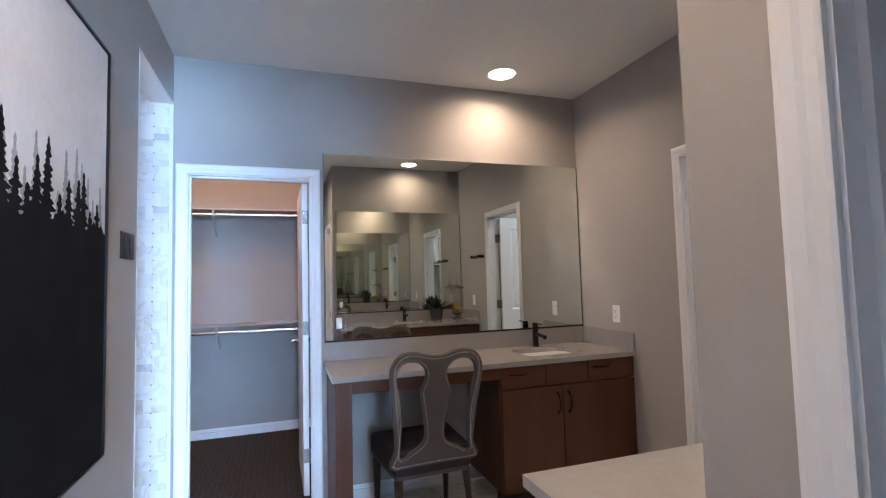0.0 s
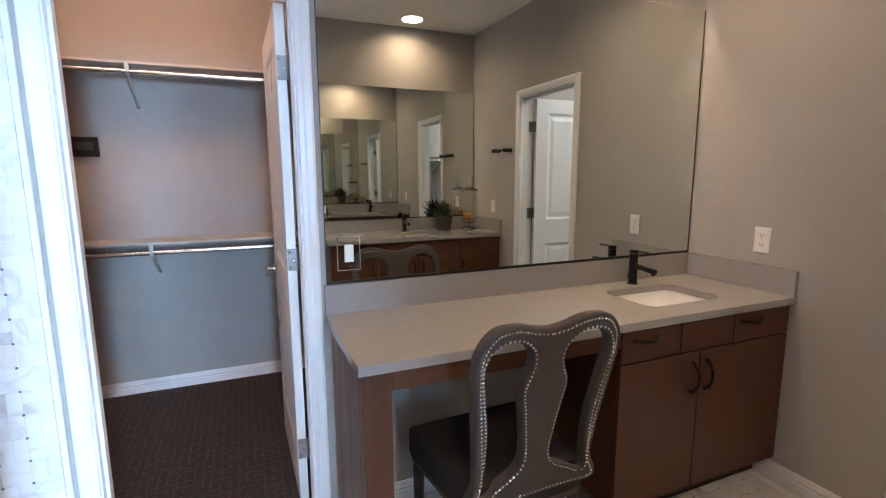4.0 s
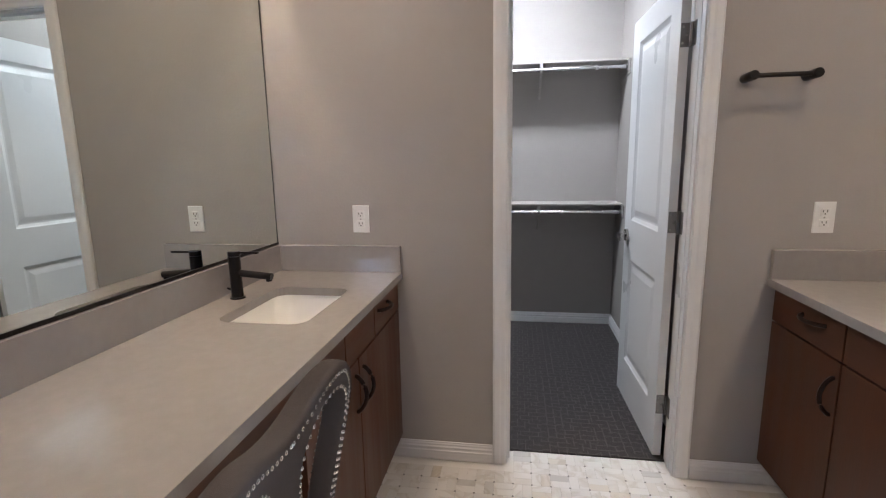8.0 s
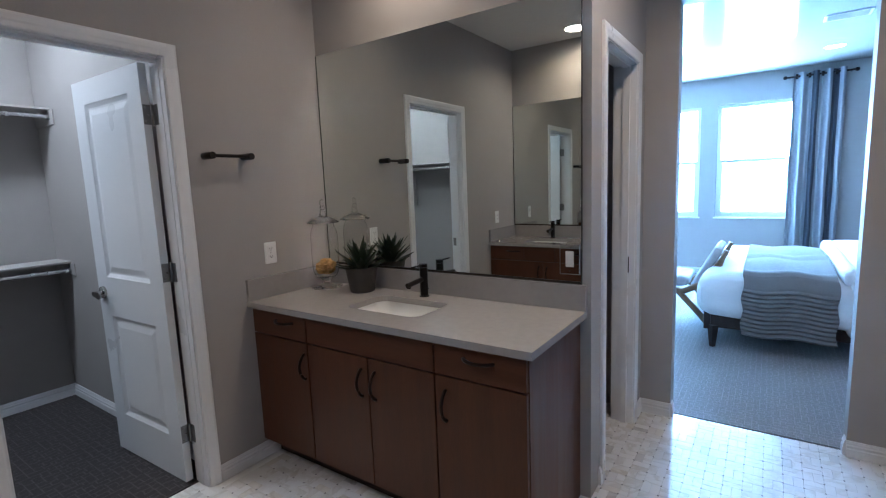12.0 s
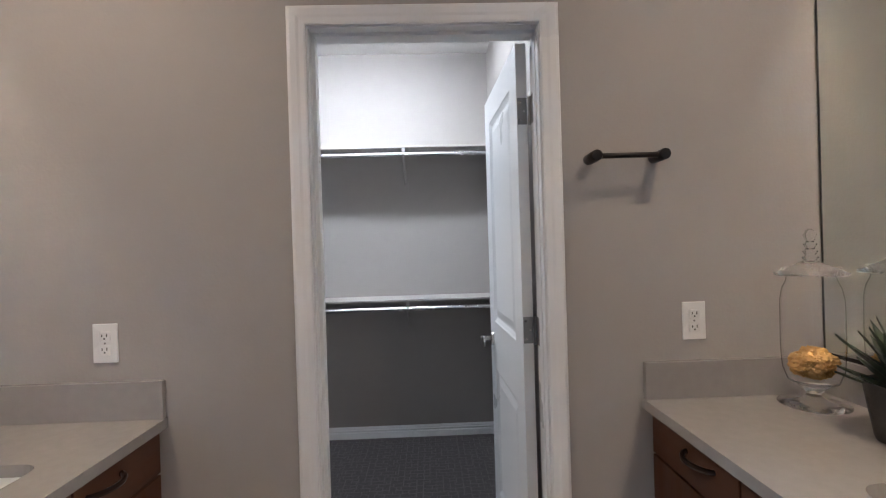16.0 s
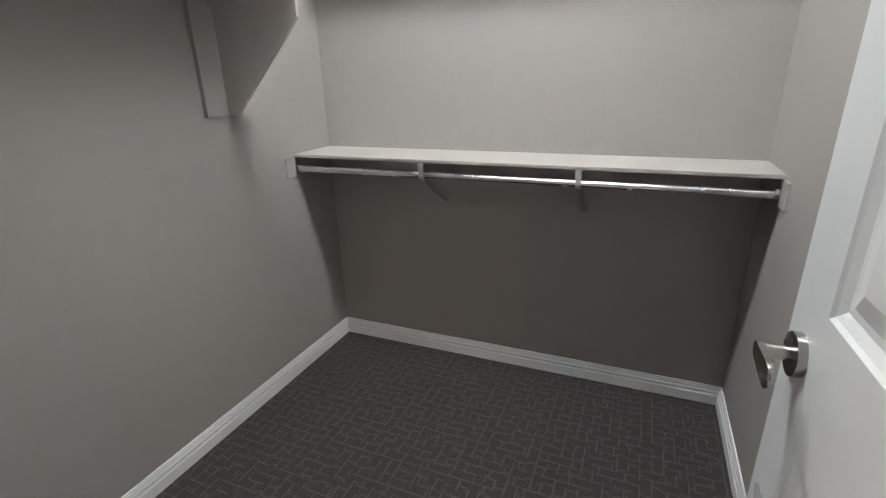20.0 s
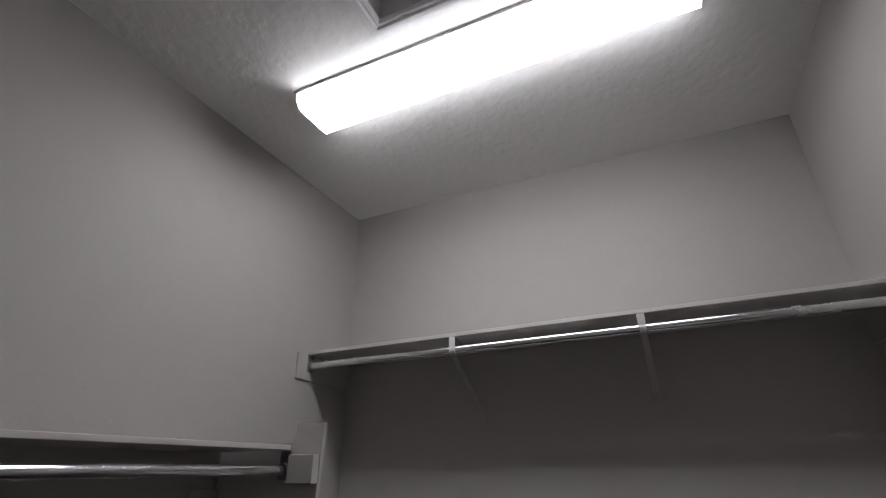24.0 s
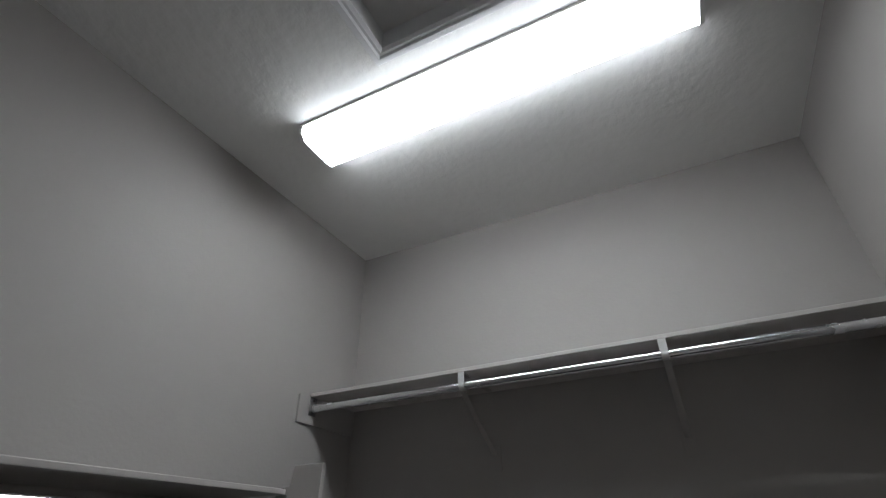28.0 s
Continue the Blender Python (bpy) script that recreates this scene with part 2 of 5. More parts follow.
STEEL = mat("zinc_hinge_steel", (0.27, 0.265, 0.26), 0.48, metal=1.0, var=0.08, scale=30)
PLASTIC = mat("white_plastic", (0.80, 0.80, 0.79), 0.3, var=0.01, scale=5)
SLOT = mat("dark_slot", (0.03, 0.03, 0.03), 0.6)
CERAMIC = mat("white_sink_ceramic", (0.82, 0.82, 0.80), 0.12, var=0.01, scale=4)
BRACKET = mat("white_bracket_steel", (0.50, 0.49, 0.475), 0.4, var=0.03, scale=15)
GROUT = mat("pale_grout", (0.74, 0.73, 0.715), 0.85, var=0.05, scale=12)
DOT = mat("grey_marble_dot", (0.15, 0.145, 0.145), 0.3, var=0.3, scale=40)
WHITE_SLAB = mat("white_marble_slab", (0.76, 0.76, 0.755), 0.2, var=0.06, scale=4)
MARBLE = marble("white_marble_mosaic")
CARPET = carpet("charcoal_loop_carpet", (0.057, 0.051, 0.051), (0.097, 0.088, 0.086), 0.038)
CARPET_BED = carpet("grey_bedroom_carpet", (0.27, 0.27, 0.275), (0.36, 0.36, 0.365))
FABRIC = mat("grey_linen_upholstery", (0.092, 0.083, 0.082), 0.9, var=0.10, scale=8, bump=0.6, bscale=900, spec=0.2)
SEAT_DARK = mat("dark_seat_fabric", (0.035, 0.032, 0.034), 0.85, var=0.12, scale=10, bump=0.5, bscale=800, spec=0.2)
STUD = mat("polished_nail_head", (0.75, 0.72, 0.68), 0.2, metal=1.0, var=0.03, scale=40)
MIRROR = mat("silvered_mirror", (0.80, 0.835, 0.80), 0.0, metal=1.0, var=0.0, rvar=0.0)
for link in list(MIRROR.node_tree.links):
    if link.to_socket.name == "Roughness":
        MIRROR.node_tree.links.remove(link)
MIRROR.node_tree.nodes["Principled BSDF"].inputs["Roughness"].default_value = 0.004
GLASS = clear("clear_glass", ior=1.2)
PANE = clear("window_glass", (0.97, 0.99, 1.0))
CONCRETE = mat("dark_planter_concrete", (0.052, 0.047, 0.042), 0.8, var=0.3, scale=14, bump=0.5, bscale=120)
LEAF = mat("succulent_leaf", (0.013, 0.027, 0.012), 0.45, var=0.35, scale=12, bump=0.1, bscale=60)
SOIL = mat("potting_soil", (0.03, 0.022, 0.016), 0.95, var=0.3, scale=40, bump=0.8, bscale=90)
SPONGE = mat("yellow_sea_sponge", (0.40, 0.23, 0.075), 0.9, var=0.3, scale=24, bump=1.0, bscale=70)
SKY_GLOW = glow("bright_overcast_beyond", (0.68, 0.87, 1.0), 5.0)
TUBE = glow("lit_prismatic_diffuser", (0.93, 1.0, 1.0), 26.0)
TUBE_SIDE = glow("lit_diffuser_side", (0.93, 1.0, 1.0), 28.0)
TUBE_WARM = glow("lit_warm_diffuser", (1.0, 0.66, 0.45), 18.0)
BULB = glow("lit_downlight_lens", (1.0, 0.90, 0.74), 14.0)
CANVAS_PALE = mat("pale_painted_canvas", (0.62, 0.59, 0.57), 0.8, var=0.10, scale=2.5, bump=0.3, bscale=600)
CANVAS_BLACK = mat("black_painted_canvas", (0.006, 0.006, 0.0065), 0.85, var=0.3, scale=6, bump=0.3, bscale=600, spec=0.12)
CANVAS_GREY = mat("grey_painted_canvas", (0.30, 0.29, 0.29), 0.8, var=0.25, scale=8, bump=0.3, bscale=600)
LINEN = mat("white_bed_linen", (0.78, 0.78, 0.78), 0.9, var=0.04, scale=4, bump=0.5, bscale=30, spec=0.15)
CUSHION = mat("grey_striped_cushion", (0.48, 0.48, 0.49), 0.9, var=0.15, scale=12, bump=0.4, bscale=300, spec=0.15)
THROW = mat("grey_quilted_throw", (0.19, 0.18, 0.175), 0.9, var=0.12, scale=9, bump=0.6, bscale=200, spec=0.15)
CURTAIN_A, CURTAIN_B = mat("dark_blue_grey_curtain", (0.07, 0.08, 0.10), 0.9, var=0.1, scale=6, bump=0.3, bscale=500), mat("pale_curtain_stripe", (0.36, 0.37, 0.39), 0.9, var=0.05, scale=6, bump=0.3, bscale=500)
OAK = wood("pale_chair_wood", (0.30, 0.20, 0.12), 0, 0.45)
VINYL = mat("white_window_vinyl", (0.78, 0.79, 0.80), 0.35, var=0.01, scale=3)
STUCCO = mat("distant_ground", (0.35, 0.32, 0.28), 0.9, var=0.1, scale=0.5)

# ---- building helpers ----
ORIGIN = {}


def thing(name, at, label, category, group="", m=None, kind=""):
    """An Empty at a thing's base; parts of one without m are given in world metres."""
    ob = new(name)
    ob.empty_display_size = 0.1
    ob.matrix_world = m if m is not None else Matrix.Translation(at)
    ORIGIN[ob.name] = Vector((0, 0, 0)) if m is not None else Vector(at)
    return tagged(ob, label, category, group, kind)


def part(name, bm, material, parent=None, label="", smooth=False):
    if parent is not None and parent.name in ORIGIN and ORIGIN[parent.name].length:
        bmesh.ops.translate(bm, vec=-ORIGIN[parent.name], verts=bm.verts)
    bmesh.ops.recalc_face_normals(bm, faces=bm.faces)
    me = bpy.data.meshes.new(name)
    bm.to_mesh(me)
    bm.free()
    me.materials.append(material)
    if smooth:
        me.shade_smooth()
        me.set_sharp_from_angle(angle=radians(38))
    ob = new(name, me)
    if parent is not None:
        ob.parent = parent
        ORIGIN[ob.name] = ORIGIN.get(parent.name, Vector((0, 0, 0)))
    return tagged(ob, label)


def structure(name, bm, material, label="", category="", smooth=False):
    return tagged(part(name, bm, material, None, "", smooth), label, category, "", "structure")


def box(x0, x1, y0, y1, z0, z1, bevel=0.0, bm=None, seg=2):
    own = bmesh.new()
    bmesh.ops.create_cube(own, size=1.0)
    bmesh.ops.scale(own, vec=(abs(x1 - x0), abs(y1 - y0), abs(z1 - z0)), verts=own.verts)
    bmesh.ops.translate(own, vec=((x0 + x1) / 2, (y0 + y1) / 2, (z0 + z1) / 2), verts=own.verts)
    if bevel:
        bmesh.ops.bevel(own, geom=own.edges[:], offset=bevel, segments=seg, affect="EDGES", profile=0.5)
    if bm is None:
        return own
    return merge(bm, own)


def merge(bm, other):
    me = bpy.data.meshes.new("tmp")
    other.to_mesh(me)
    other.free()
    bm.from_mesh(me)
    bpy.data.meshes.remove(me)
    return bm


def boxes(*rows, bevel=0.0):
    bm = bmesh.new()
    for r in rows:
        box(*r, bevel=bevel, bm=bm)
    return bm


def lathe(profile, at=(0, 0, 0), steps=28, closed=True):
    """A body of rotation about z from (radius, height) pairs."""
    bm = bmesh.new()
    rings = []
    for r, z in profile:
        rings.append([bm.verts.new((at[0] + r * math.cos(a), at[1] + r * math.sin(a), at[2] + z)) for a in (2 * math.pi * k / steps for k in range(steps))])
    for a, b in zip(rings, rings[1:]):
        for k in range(steps):
            bm.faces.new((a[k], a[(k + 1) % steps], b[(k + 1) % steps], b[k]))
    if closed:
        bm.faces.new(rings[0][::-1])
        bm.faces.new(rings[-1])
    return bm


def rod(a, b, r, steps=14, bm=None, r2=None):
    own = bmesh.new()
    a, b = Vector(a), Vector(b)
    bmesh.ops.create_cone(own, cap_ends=True, segments=steps, radius1=r, radius2=r if r2 is None else r2, depth=(b - a).length)
    q = (b - a).to_track_quat("Z", "Y").to_matrix().to_4x4()
    bmesh.ops.transform(own, matrix=Matrix.Translation((a + b) / 2) @ q, verts=own.verts)
    return own if bm is None else merge(bm, own)


def sweep(points, r, steps=8, flat=1.0):
    """A round or flattened bar along a line of points."""
    bm = bmesh.new()
    pts = [Vector(p) for p in points]
    rings = []
    for k, p in enumerate(pts):
        d = (pts[min(k + 1, len(pts) - 1)] - pts[max(k - 1, 0)]).normalized()
        up = Vector((0, 0, 1)) if abs(d.z) < 0.9 else Vector((0, 1, 0))
        s = d.cross(up).normalized()
        u = s.cross(d)
        rings.append([bm.verts.new(p + s * (r * math.cos(a)) + u * (r * flat * math.sin(a))) for a in (2 * math.pi * i / steps for i in range(steps))])
    for a, b in zip(rings, rings[1:]):
        for k in range(steps):
            bm.faces.new((a[k], a[(k + 1) % steps], b[(k + 1) % steps], b[k]))
    bm.faces.new(rings[0][::-1])
    bm.faces.new(rings[-1])
    return bm


def prism(outline, axis, lo, hi, bevel=0.0):
    """A plate: an outline of (u, v) pairs pushed along x, y or z."""
    bm = bmesh.new()
    put = {"x": lambda u, v, w: (w, u, v), "y": lambda u, v, w: (u, w, v), "z": lambda u, v, w: (u, v, w)}[axis]
    a, b = [bm.verts.new(put(u, v, lo)) for u, v in outline], [bm.verts.new(put(u, v, hi)) for u, v in outline]
    bm.faces.new(a[::-1])
    bm.faces.new(b)
    for k in range(len(a)):
        bm.faces.new((a[k], a[(k + 1) % len(a)], b[(k + 1) % len(a)], b[k]))
    if bevel:
        bmesh.ops.bevel(bm, geom=bm.edges[:], offset=bevel, segments=2, affect="EDGES", profile=0.5)
    return bm


def rounded(x0, x1, y0, y1, r, n=5):
    out = []
    for cx, cy, a0 in ((x1 - r, y1 - r, 0), (x0 + r, y1 - r, 90), (x0 + r, y0 + r, 180), (x1 - r, y0 + r, 270)):
        for k in range(n + 1):
            a = radians(a0 + 90 * k / n)
            out.append((cx + r * math.cos(a), cy + r * math.sin(a)))
    return out


def plate_with_hole(outer, hole, z0, z1):
    """A slab between z0 and z1 with a hole, from two outlines in plan."""
    bm = bmesh.new()
    edges = []
    for line in (outer, hole):
        vs = [bm.verts.new((x, y, z1)) for x, y in line]
        edges += [bm.edges.new((vs[k], vs[(k + 1) % len(vs)])) for k in range(len(vs))]
    bmesh.ops.triangle_fill(bm, edges=edges, use_beauty=True)
    top = bm.faces[:]
    ret = bmesh.ops.extrude_face_region(bm, geom=top)
    bmesh.ops.translate(bm, vec=(0, 0, z0 - z1), verts=[g for g in ret["geom"] if isinstance(g, bmesh.types.BMVert)])
    return bm


# ---- the shell ----
T = 0.115
WX, SY, SH = -2.77, -3.57, -2.589     # west wall, south wall of the passage, wall of the second mirror
AX0, AX1, BY0, BY1, DH = -2.711, -1.977, -1.732, -0.999, 2.045
CB_X, CB_S = 1.965, -1.815            # closet beyond the east wall
CA_Y, CA_X0, CA_X1 = 1.65, -3.75, -1.45

structure("wall_north", boxes((-4.3, AX0, 0, T, 0, CEIL), (AX1, CB_X + T, 0, T, 0, CEIL), (AX0, AX1, 0, T, DH, CEIL)), PAINT, "greige painted wall with a closet doorway", "wall")
structure("wall_east", boxes((0, T, BY1, 0, 0, CEIL), (0, T, SY - T, BY0, 0, CEIL), (0, T, BY0, BY1, DH, CEIL)), PAINT, "greige painted wall with a closet doorway", "wall")
structure("wall_south_mirror", box(-1.605, 0, SH - T, SH, 0, CEIL), PAINT, "greige painted wall behind the single vanity", "wall")
CY0, CY1 = -3.392, -2.773
structure("wall_passage_east", boxes((-1.605, -1.49, CY1, SH - T, 0, CEIL), (-1.605, -1.49, SY, CY0, 0, CEIL), (-1.605, -1.49, CY0, CY1, DH, CEIL)), PAINT, "greige painted passage wall with a narrow doorway", "wall")
OX0, OX1, OH = -2.587, -1.777, 2.36
bm = boxes((-6.6, OX0, SY - T, SY, 0, CEIL), (OX1, 0, SY - T, SY, 0, CEIL), (OX0, OX1, SY - T, SY, OH, CEIL))
structure("wall_passage_south", bm, PAINT, "greige painted wall with an open drywall doorway", "wall")
structure("wall_west", boxes((WX - T, WX, SY, -3.479, 0, CEIL), (WX - T, WX, -3.479, -2.781, DH, CEIL), (WX - T, WX, -2.781, -0.715, 0, CEIL), (WX - T, WX, -0.715, 0, 2.450, CEIL)), PAINT, "greige painted wall with an open shower entry", "wall")
structure("wall_closet_far", box(CB_X, CB_X + T, CB_S - T, 0, 0, CEIL), PAINT, "greige painted closet back wall", "wall")
structure("wall_closet_south", box(T, CB_X, CB_S - T, CB_S, 0, CEIL), PAINT, "greige painted closet side wall", "wall")
structure("wall_second_closet_back", box(CA_X0 - T, CA_X1 + T, CA_Y, CA_Y + T, 0, CEIL), PAINT, "greige painted closet back wall", "wall")
structure("wall_second_closet_west", box(CA_X0 - T, CA_X0, T, CA_Y, 0, CEIL), PAINT, "greige painted closet side wall", "wall")
structure("wall_second_closet_east", box(CA_X1, CA_X1 + T, T, CA_Y, 0, CEIL), PAINT, "greige painted closet side wall", "wall")
structure("shower_entry_lining", boxes((WX - T - 0.004, WX + 0.002, -0.715, 0, 2.440, 2.450), (WX - T - 0.004, WX + 0.002, -0.715, -0.705, 0, 2.440)), WHITE_SLAB, "white slab lining of the shower entry", "trim")
# shower room, open to the west of the passage
structure("wall_shower_south", box(-4.3, WX - T, -2.3, -2.2, 0, CEIL), PAINT, "plain painted shower end wall", "wall")
# unseen west wall; its opening is added to let daylight onto the mosaic
structure("wall_shower_west", boxes((-4.3, -4.2, -2.2, -1.6, 0, CEIL), (-4.3, -4.2, -0.6, 0, 0, CEIL), (-4.3, -4.2, -1.6, -0.6, 0, 1.55), (-4.3, -4.2, -1.6, -0.6, 2.25, CEIL)), PAINT, "unseen shower wall with an opening added for daylight", "wall")
# bedroom
BW_Y, BX0, BX1 = -8.4, -6.6, 0.0
WINS = ((-2.46, -1.575), (-1.365, -0.48))
WZ0, WZ1 = 0.83, 2.37
bm = boxes((BX0, WINS[0][0], BW_Y - T, BW_Y, 0, CEIL), (WINS[0][1], WINS[1][0], BW_Y - T, BW_Y, 0, CEIL), (WINS[1][1], BX1, BW_Y - T, BW_Y, 0, CEIL))
for a, b in WINS:
    box(a, b, BW_Y - T, BW_Y, 0, WZ0, bm=bm)
    box(a, b, BW_Y - T, BW_Y, WZ1, CEIL, bm=bm)
structure("wall_bedroom_window", bm, PAINT, "greige painted bedroom wall with two windows", "wall")
structure("wall_bedroom_west", box(BX0 - T, BX0, BW_Y - T, SY, 0, CEIL), PAINT, "greige painted bedroom wall", "wall")
structure("wall_bedroom_east", box(BX1, BX1 + T, BW_Y - T, SY - T, 0, CEIL), PAINT, "greige painted bedroom wall", "wall")

# ceilings, with the attic hatch cut out of the closet's
HX0, HX1, HY0, HY1 = 0.342, 1.008, -1.213, -0.712
structure("ceiling", box(-4.3, T / 2, SY - T, T, CEIL, CEIL + 0.1), CEILING, "white knockdown textured ceiling", "ceiling")
structure("ceiling_closet", boxes((T / 2, HX0, CB_S - T, T, CEIL, CEIL + 0.1), (HX1, CB_X + T, CB_S - T, T, CEIL, CEIL + 0.1), (HX0, HX1, CB_S - T, HY0, CEIL, CEIL + 0.1), (HX0, HX1, HY1, T, CEIL, CEIL + 0.1)), CEILING, "white knockdown textured closet ceiling", "ceiling")
structure("ceiling_second_closet", box(CA_X0 - T, CA_X1 + T, T, CA_Y + T, CEIL, CEIL + 0.1), CEILING, "white closet ceiling", "ceiling")
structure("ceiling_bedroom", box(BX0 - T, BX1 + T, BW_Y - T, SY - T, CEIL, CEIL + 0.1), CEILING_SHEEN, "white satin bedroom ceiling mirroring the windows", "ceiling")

# floors
FLOOR = structure("floor", boxes((-4.3, T, SY - 0.06, 0.0, -0.1, -0.006), (AX0, AX1, 0.0, 0.1, -0.1, -0.006)), GROUT, "pale grout bed of the marble mosaic floor", "floor")
structure("floor_closet_carpet", box(0.10, CB_X + T, CB_S - T, T, -0.1, 0.004), CARPET, "charcoal loop carpet with linked rectangles", "carpet")
structure("floor_second_closet_carpet", box(CA_X0 - T, CA_X1 + T, 0.1, CA_Y + T, -0.1, 0.004), CARPET, "charcoal loop carpet with linked rectangles", "carpet")
structure("floor_bedroom_carpet", box(BX0 - T, BX1 + T, BW_Y - T, SY - 0.06, -0.1, 0.004), CARPET_BED, "grey patterned bedroom carpet", "carpet")

# ---- trim: baseboards and casings ----
BASE_PROFILE = ((0, 0), (0.014, 0), (0.014, 0.042), (0.0105, 0.046), (0.0105, 0.052), (0.0125, 0.056), (0.0125, 0.060), (0.0085, 0.066), (0.0085, 0.072), (0.006, 0.077), (0.005, 0.083), (0, 0.083))


def baseboard(a, b, normal, name="baseboard", low=0.0):
    """A moulded board along the floor from a to b, standing out along normal."""
    bm = bmesh.new()
    rows = [[bm.verts.new((p[0] + normal[0] * u, p[1] + normal[1] * u, low + v)) for u, v in BASE_PROFILE] for p in (a, b)]
    n = len(BASE_PROFILE)
    for k in range(n):
        bm.faces.new((rows[0][k], rows[0][(k + 1) % n], rows[1][(k + 1) % n], rows[1][k]))
    bm.faces.new(rows[0][::-1])
    bm.faces.new(rows[1])
    return structure(name, bm, TRIM, "white moulded baseboard", "baseboard")


CW = 0.057
baseboard((0, -0.46), (0, BY1 + CW - 0.012), (-1, 0))
baseboard((0, BY0 - CW + 0.012), (0, -2.125), (-1, 0))
baseboard((-1.90, 0), (-0.96, 0), (0, -1))
baseboard((-1.605, SH - T), (-1.605, CY1 + CW - 0.012), (-1, 0))
baseboard((-1.605, SY), (-1.605, CY0 - CW + 0.012), (-1, 0))
baseboard((-1.605, SY), (OX1, SY), (0, 1))
baseboard((WX, SY), (OX0, SY), (0, 1))
baseboard((OX0, SY), (OX0, SY - 0.062), (1, 0))
baseboard((OX1, SY), (OX1, SY - 0.062), (-1, 0))
baseboard((WX, -2.73), (WX, -0.715), (1, 0))
baseboard((T, 0), (CB_X, 0), (0, -1), low=0.004)
baseboard((CB_X, 0), (CB_X, CB_S), (-1, 0), low=0.004)
baseboard((T, CB_S), (CB_X, CB_S), (0, 1), low=0.004)
baseboard((CA_X0, CA_Y), (CA_X1, CA_Y), (0, -1), low=0.004)
baseboard((CA_X0, T), (CA_X0, CA_Y), (1, 0), low=0.004)
baseboard((CA_X1, T), (CA_X1, CA_Y), (-1, 0), low=0.004)
baseboard((BX0, BW_Y), (BX1, BW_Y), (0, 1), low=0.004)

CASE_PROFILE = ((0, 0), (0, 0.009), (0.006, 0.0115), (0.020, 0.0125), (0.028, 0.015), (0.046, 0.016), (0.053, 0.014), (0.057, 0.010), (0.057, 0))


def door_set(index, lo, hi, top, m, label, slim=(0.011, 0.011)):
    """Jambs, stops and casings of a doorway. In its own axes: x along the wall, y into the room beyond, the near face at y = 0."""
    ob = thing(f"door_{index}", (0, 0, 0), label, "door frame", m=m, kind="structure")
    j = 0.019
    part("jamb", box(lo - j, lo, 0.0, T, 0, top), TRIM, ob)
    part("jamb", box(hi, hi + j, 0.0, T, 0, top), TRIM, ob)
    part("head_jamb", box(lo - j, hi + j, 0.0, T, top, top + j), TRIM, ob)
    part("stop", box(lo, lo + slim[0], 0.035, 0.072, 0, top), TRIM, ob)
    part("stop", box(hi - slim[1], hi, 0.035, 0.072, 0, top), TRIM, ob)
    part("stop", box(lo + slim[0], hi - slim[1], 0.035, 0.072, top - 0.011, top), TRIM, ob)
    for side, y in ((-1, 0.0), (1, T)):
        # mitred casing round the opening
        bm = bmesh.new()
        path = ((lo - 0.006, 0), (lo - 0.006, top + 0.006), (hi + 0.006, top + 0.006), (hi + 0.006, 0))
        out = ((-1, 0), (-1, 1), (1, 1), (1, 0))
        rows = [[bm.verts.new((p[0] + o[0] * u, y + side * v, p[1] + o[1] * u)) for u, v in CASE_PROFILE] for p, o in zip(path, out)]
        n = len(CASE_PROFILE)
        for a, b in zip(rows, rows[1:]):
            for k in range(n):
                bm.faces.new((a[k], a[(k + 1) % n], b[(k + 1) % n], b[k]))
        bm.faces.new(rows[0][::-1])
        bm.faces.new(rows[-1])
        part("casing", bm, TRIM, ob)
    return ob


JW = 0.019
FRAME_A = door_set(1, AX0 + JW, AX1 - JW, DH - JW, pose(0, 0, 0), "white cased closet doorway", (0.011, 0.003))
FRAME_B = door_set(2, BY0 + JW, BY1 - JW, DH - JW, Matrix(((0, 1, 0, 0), (1, 0, 0, 0), (0, 0, 1, 0), (0, 0, 0, 1))), "white cased closet doorway", (0.003, 0.011))
FRAME_C = door_set(3, CY0 + JW, CY1 - JW, DH - JW, Matrix(((0, 1, 0, -1.605), (1, 0, 0, 0), (0, 0, 1, 0), (0, 0, 0, 1))), "white cased narrow doorway off the passage")


def hinges(frame_ob, x, way):
    """Three butt hinges on a jamb at x, in the frame's own axes; way: towards the opening."""
    for z in (0.26, 1.07, 1.797):
        bm = box(x, x + way * 0.0025, T - 0.036, T, z - 0.045, z + 0.045)
        rod((x + way * 0.004, T + 0.007, z - 0.046), (x + way * 0.004, T + 0.007, z + 0.046), 0.006, 10, bm)
        part("hinge", bm, STEEL, frame_ob, "zinc steel butt hinge")


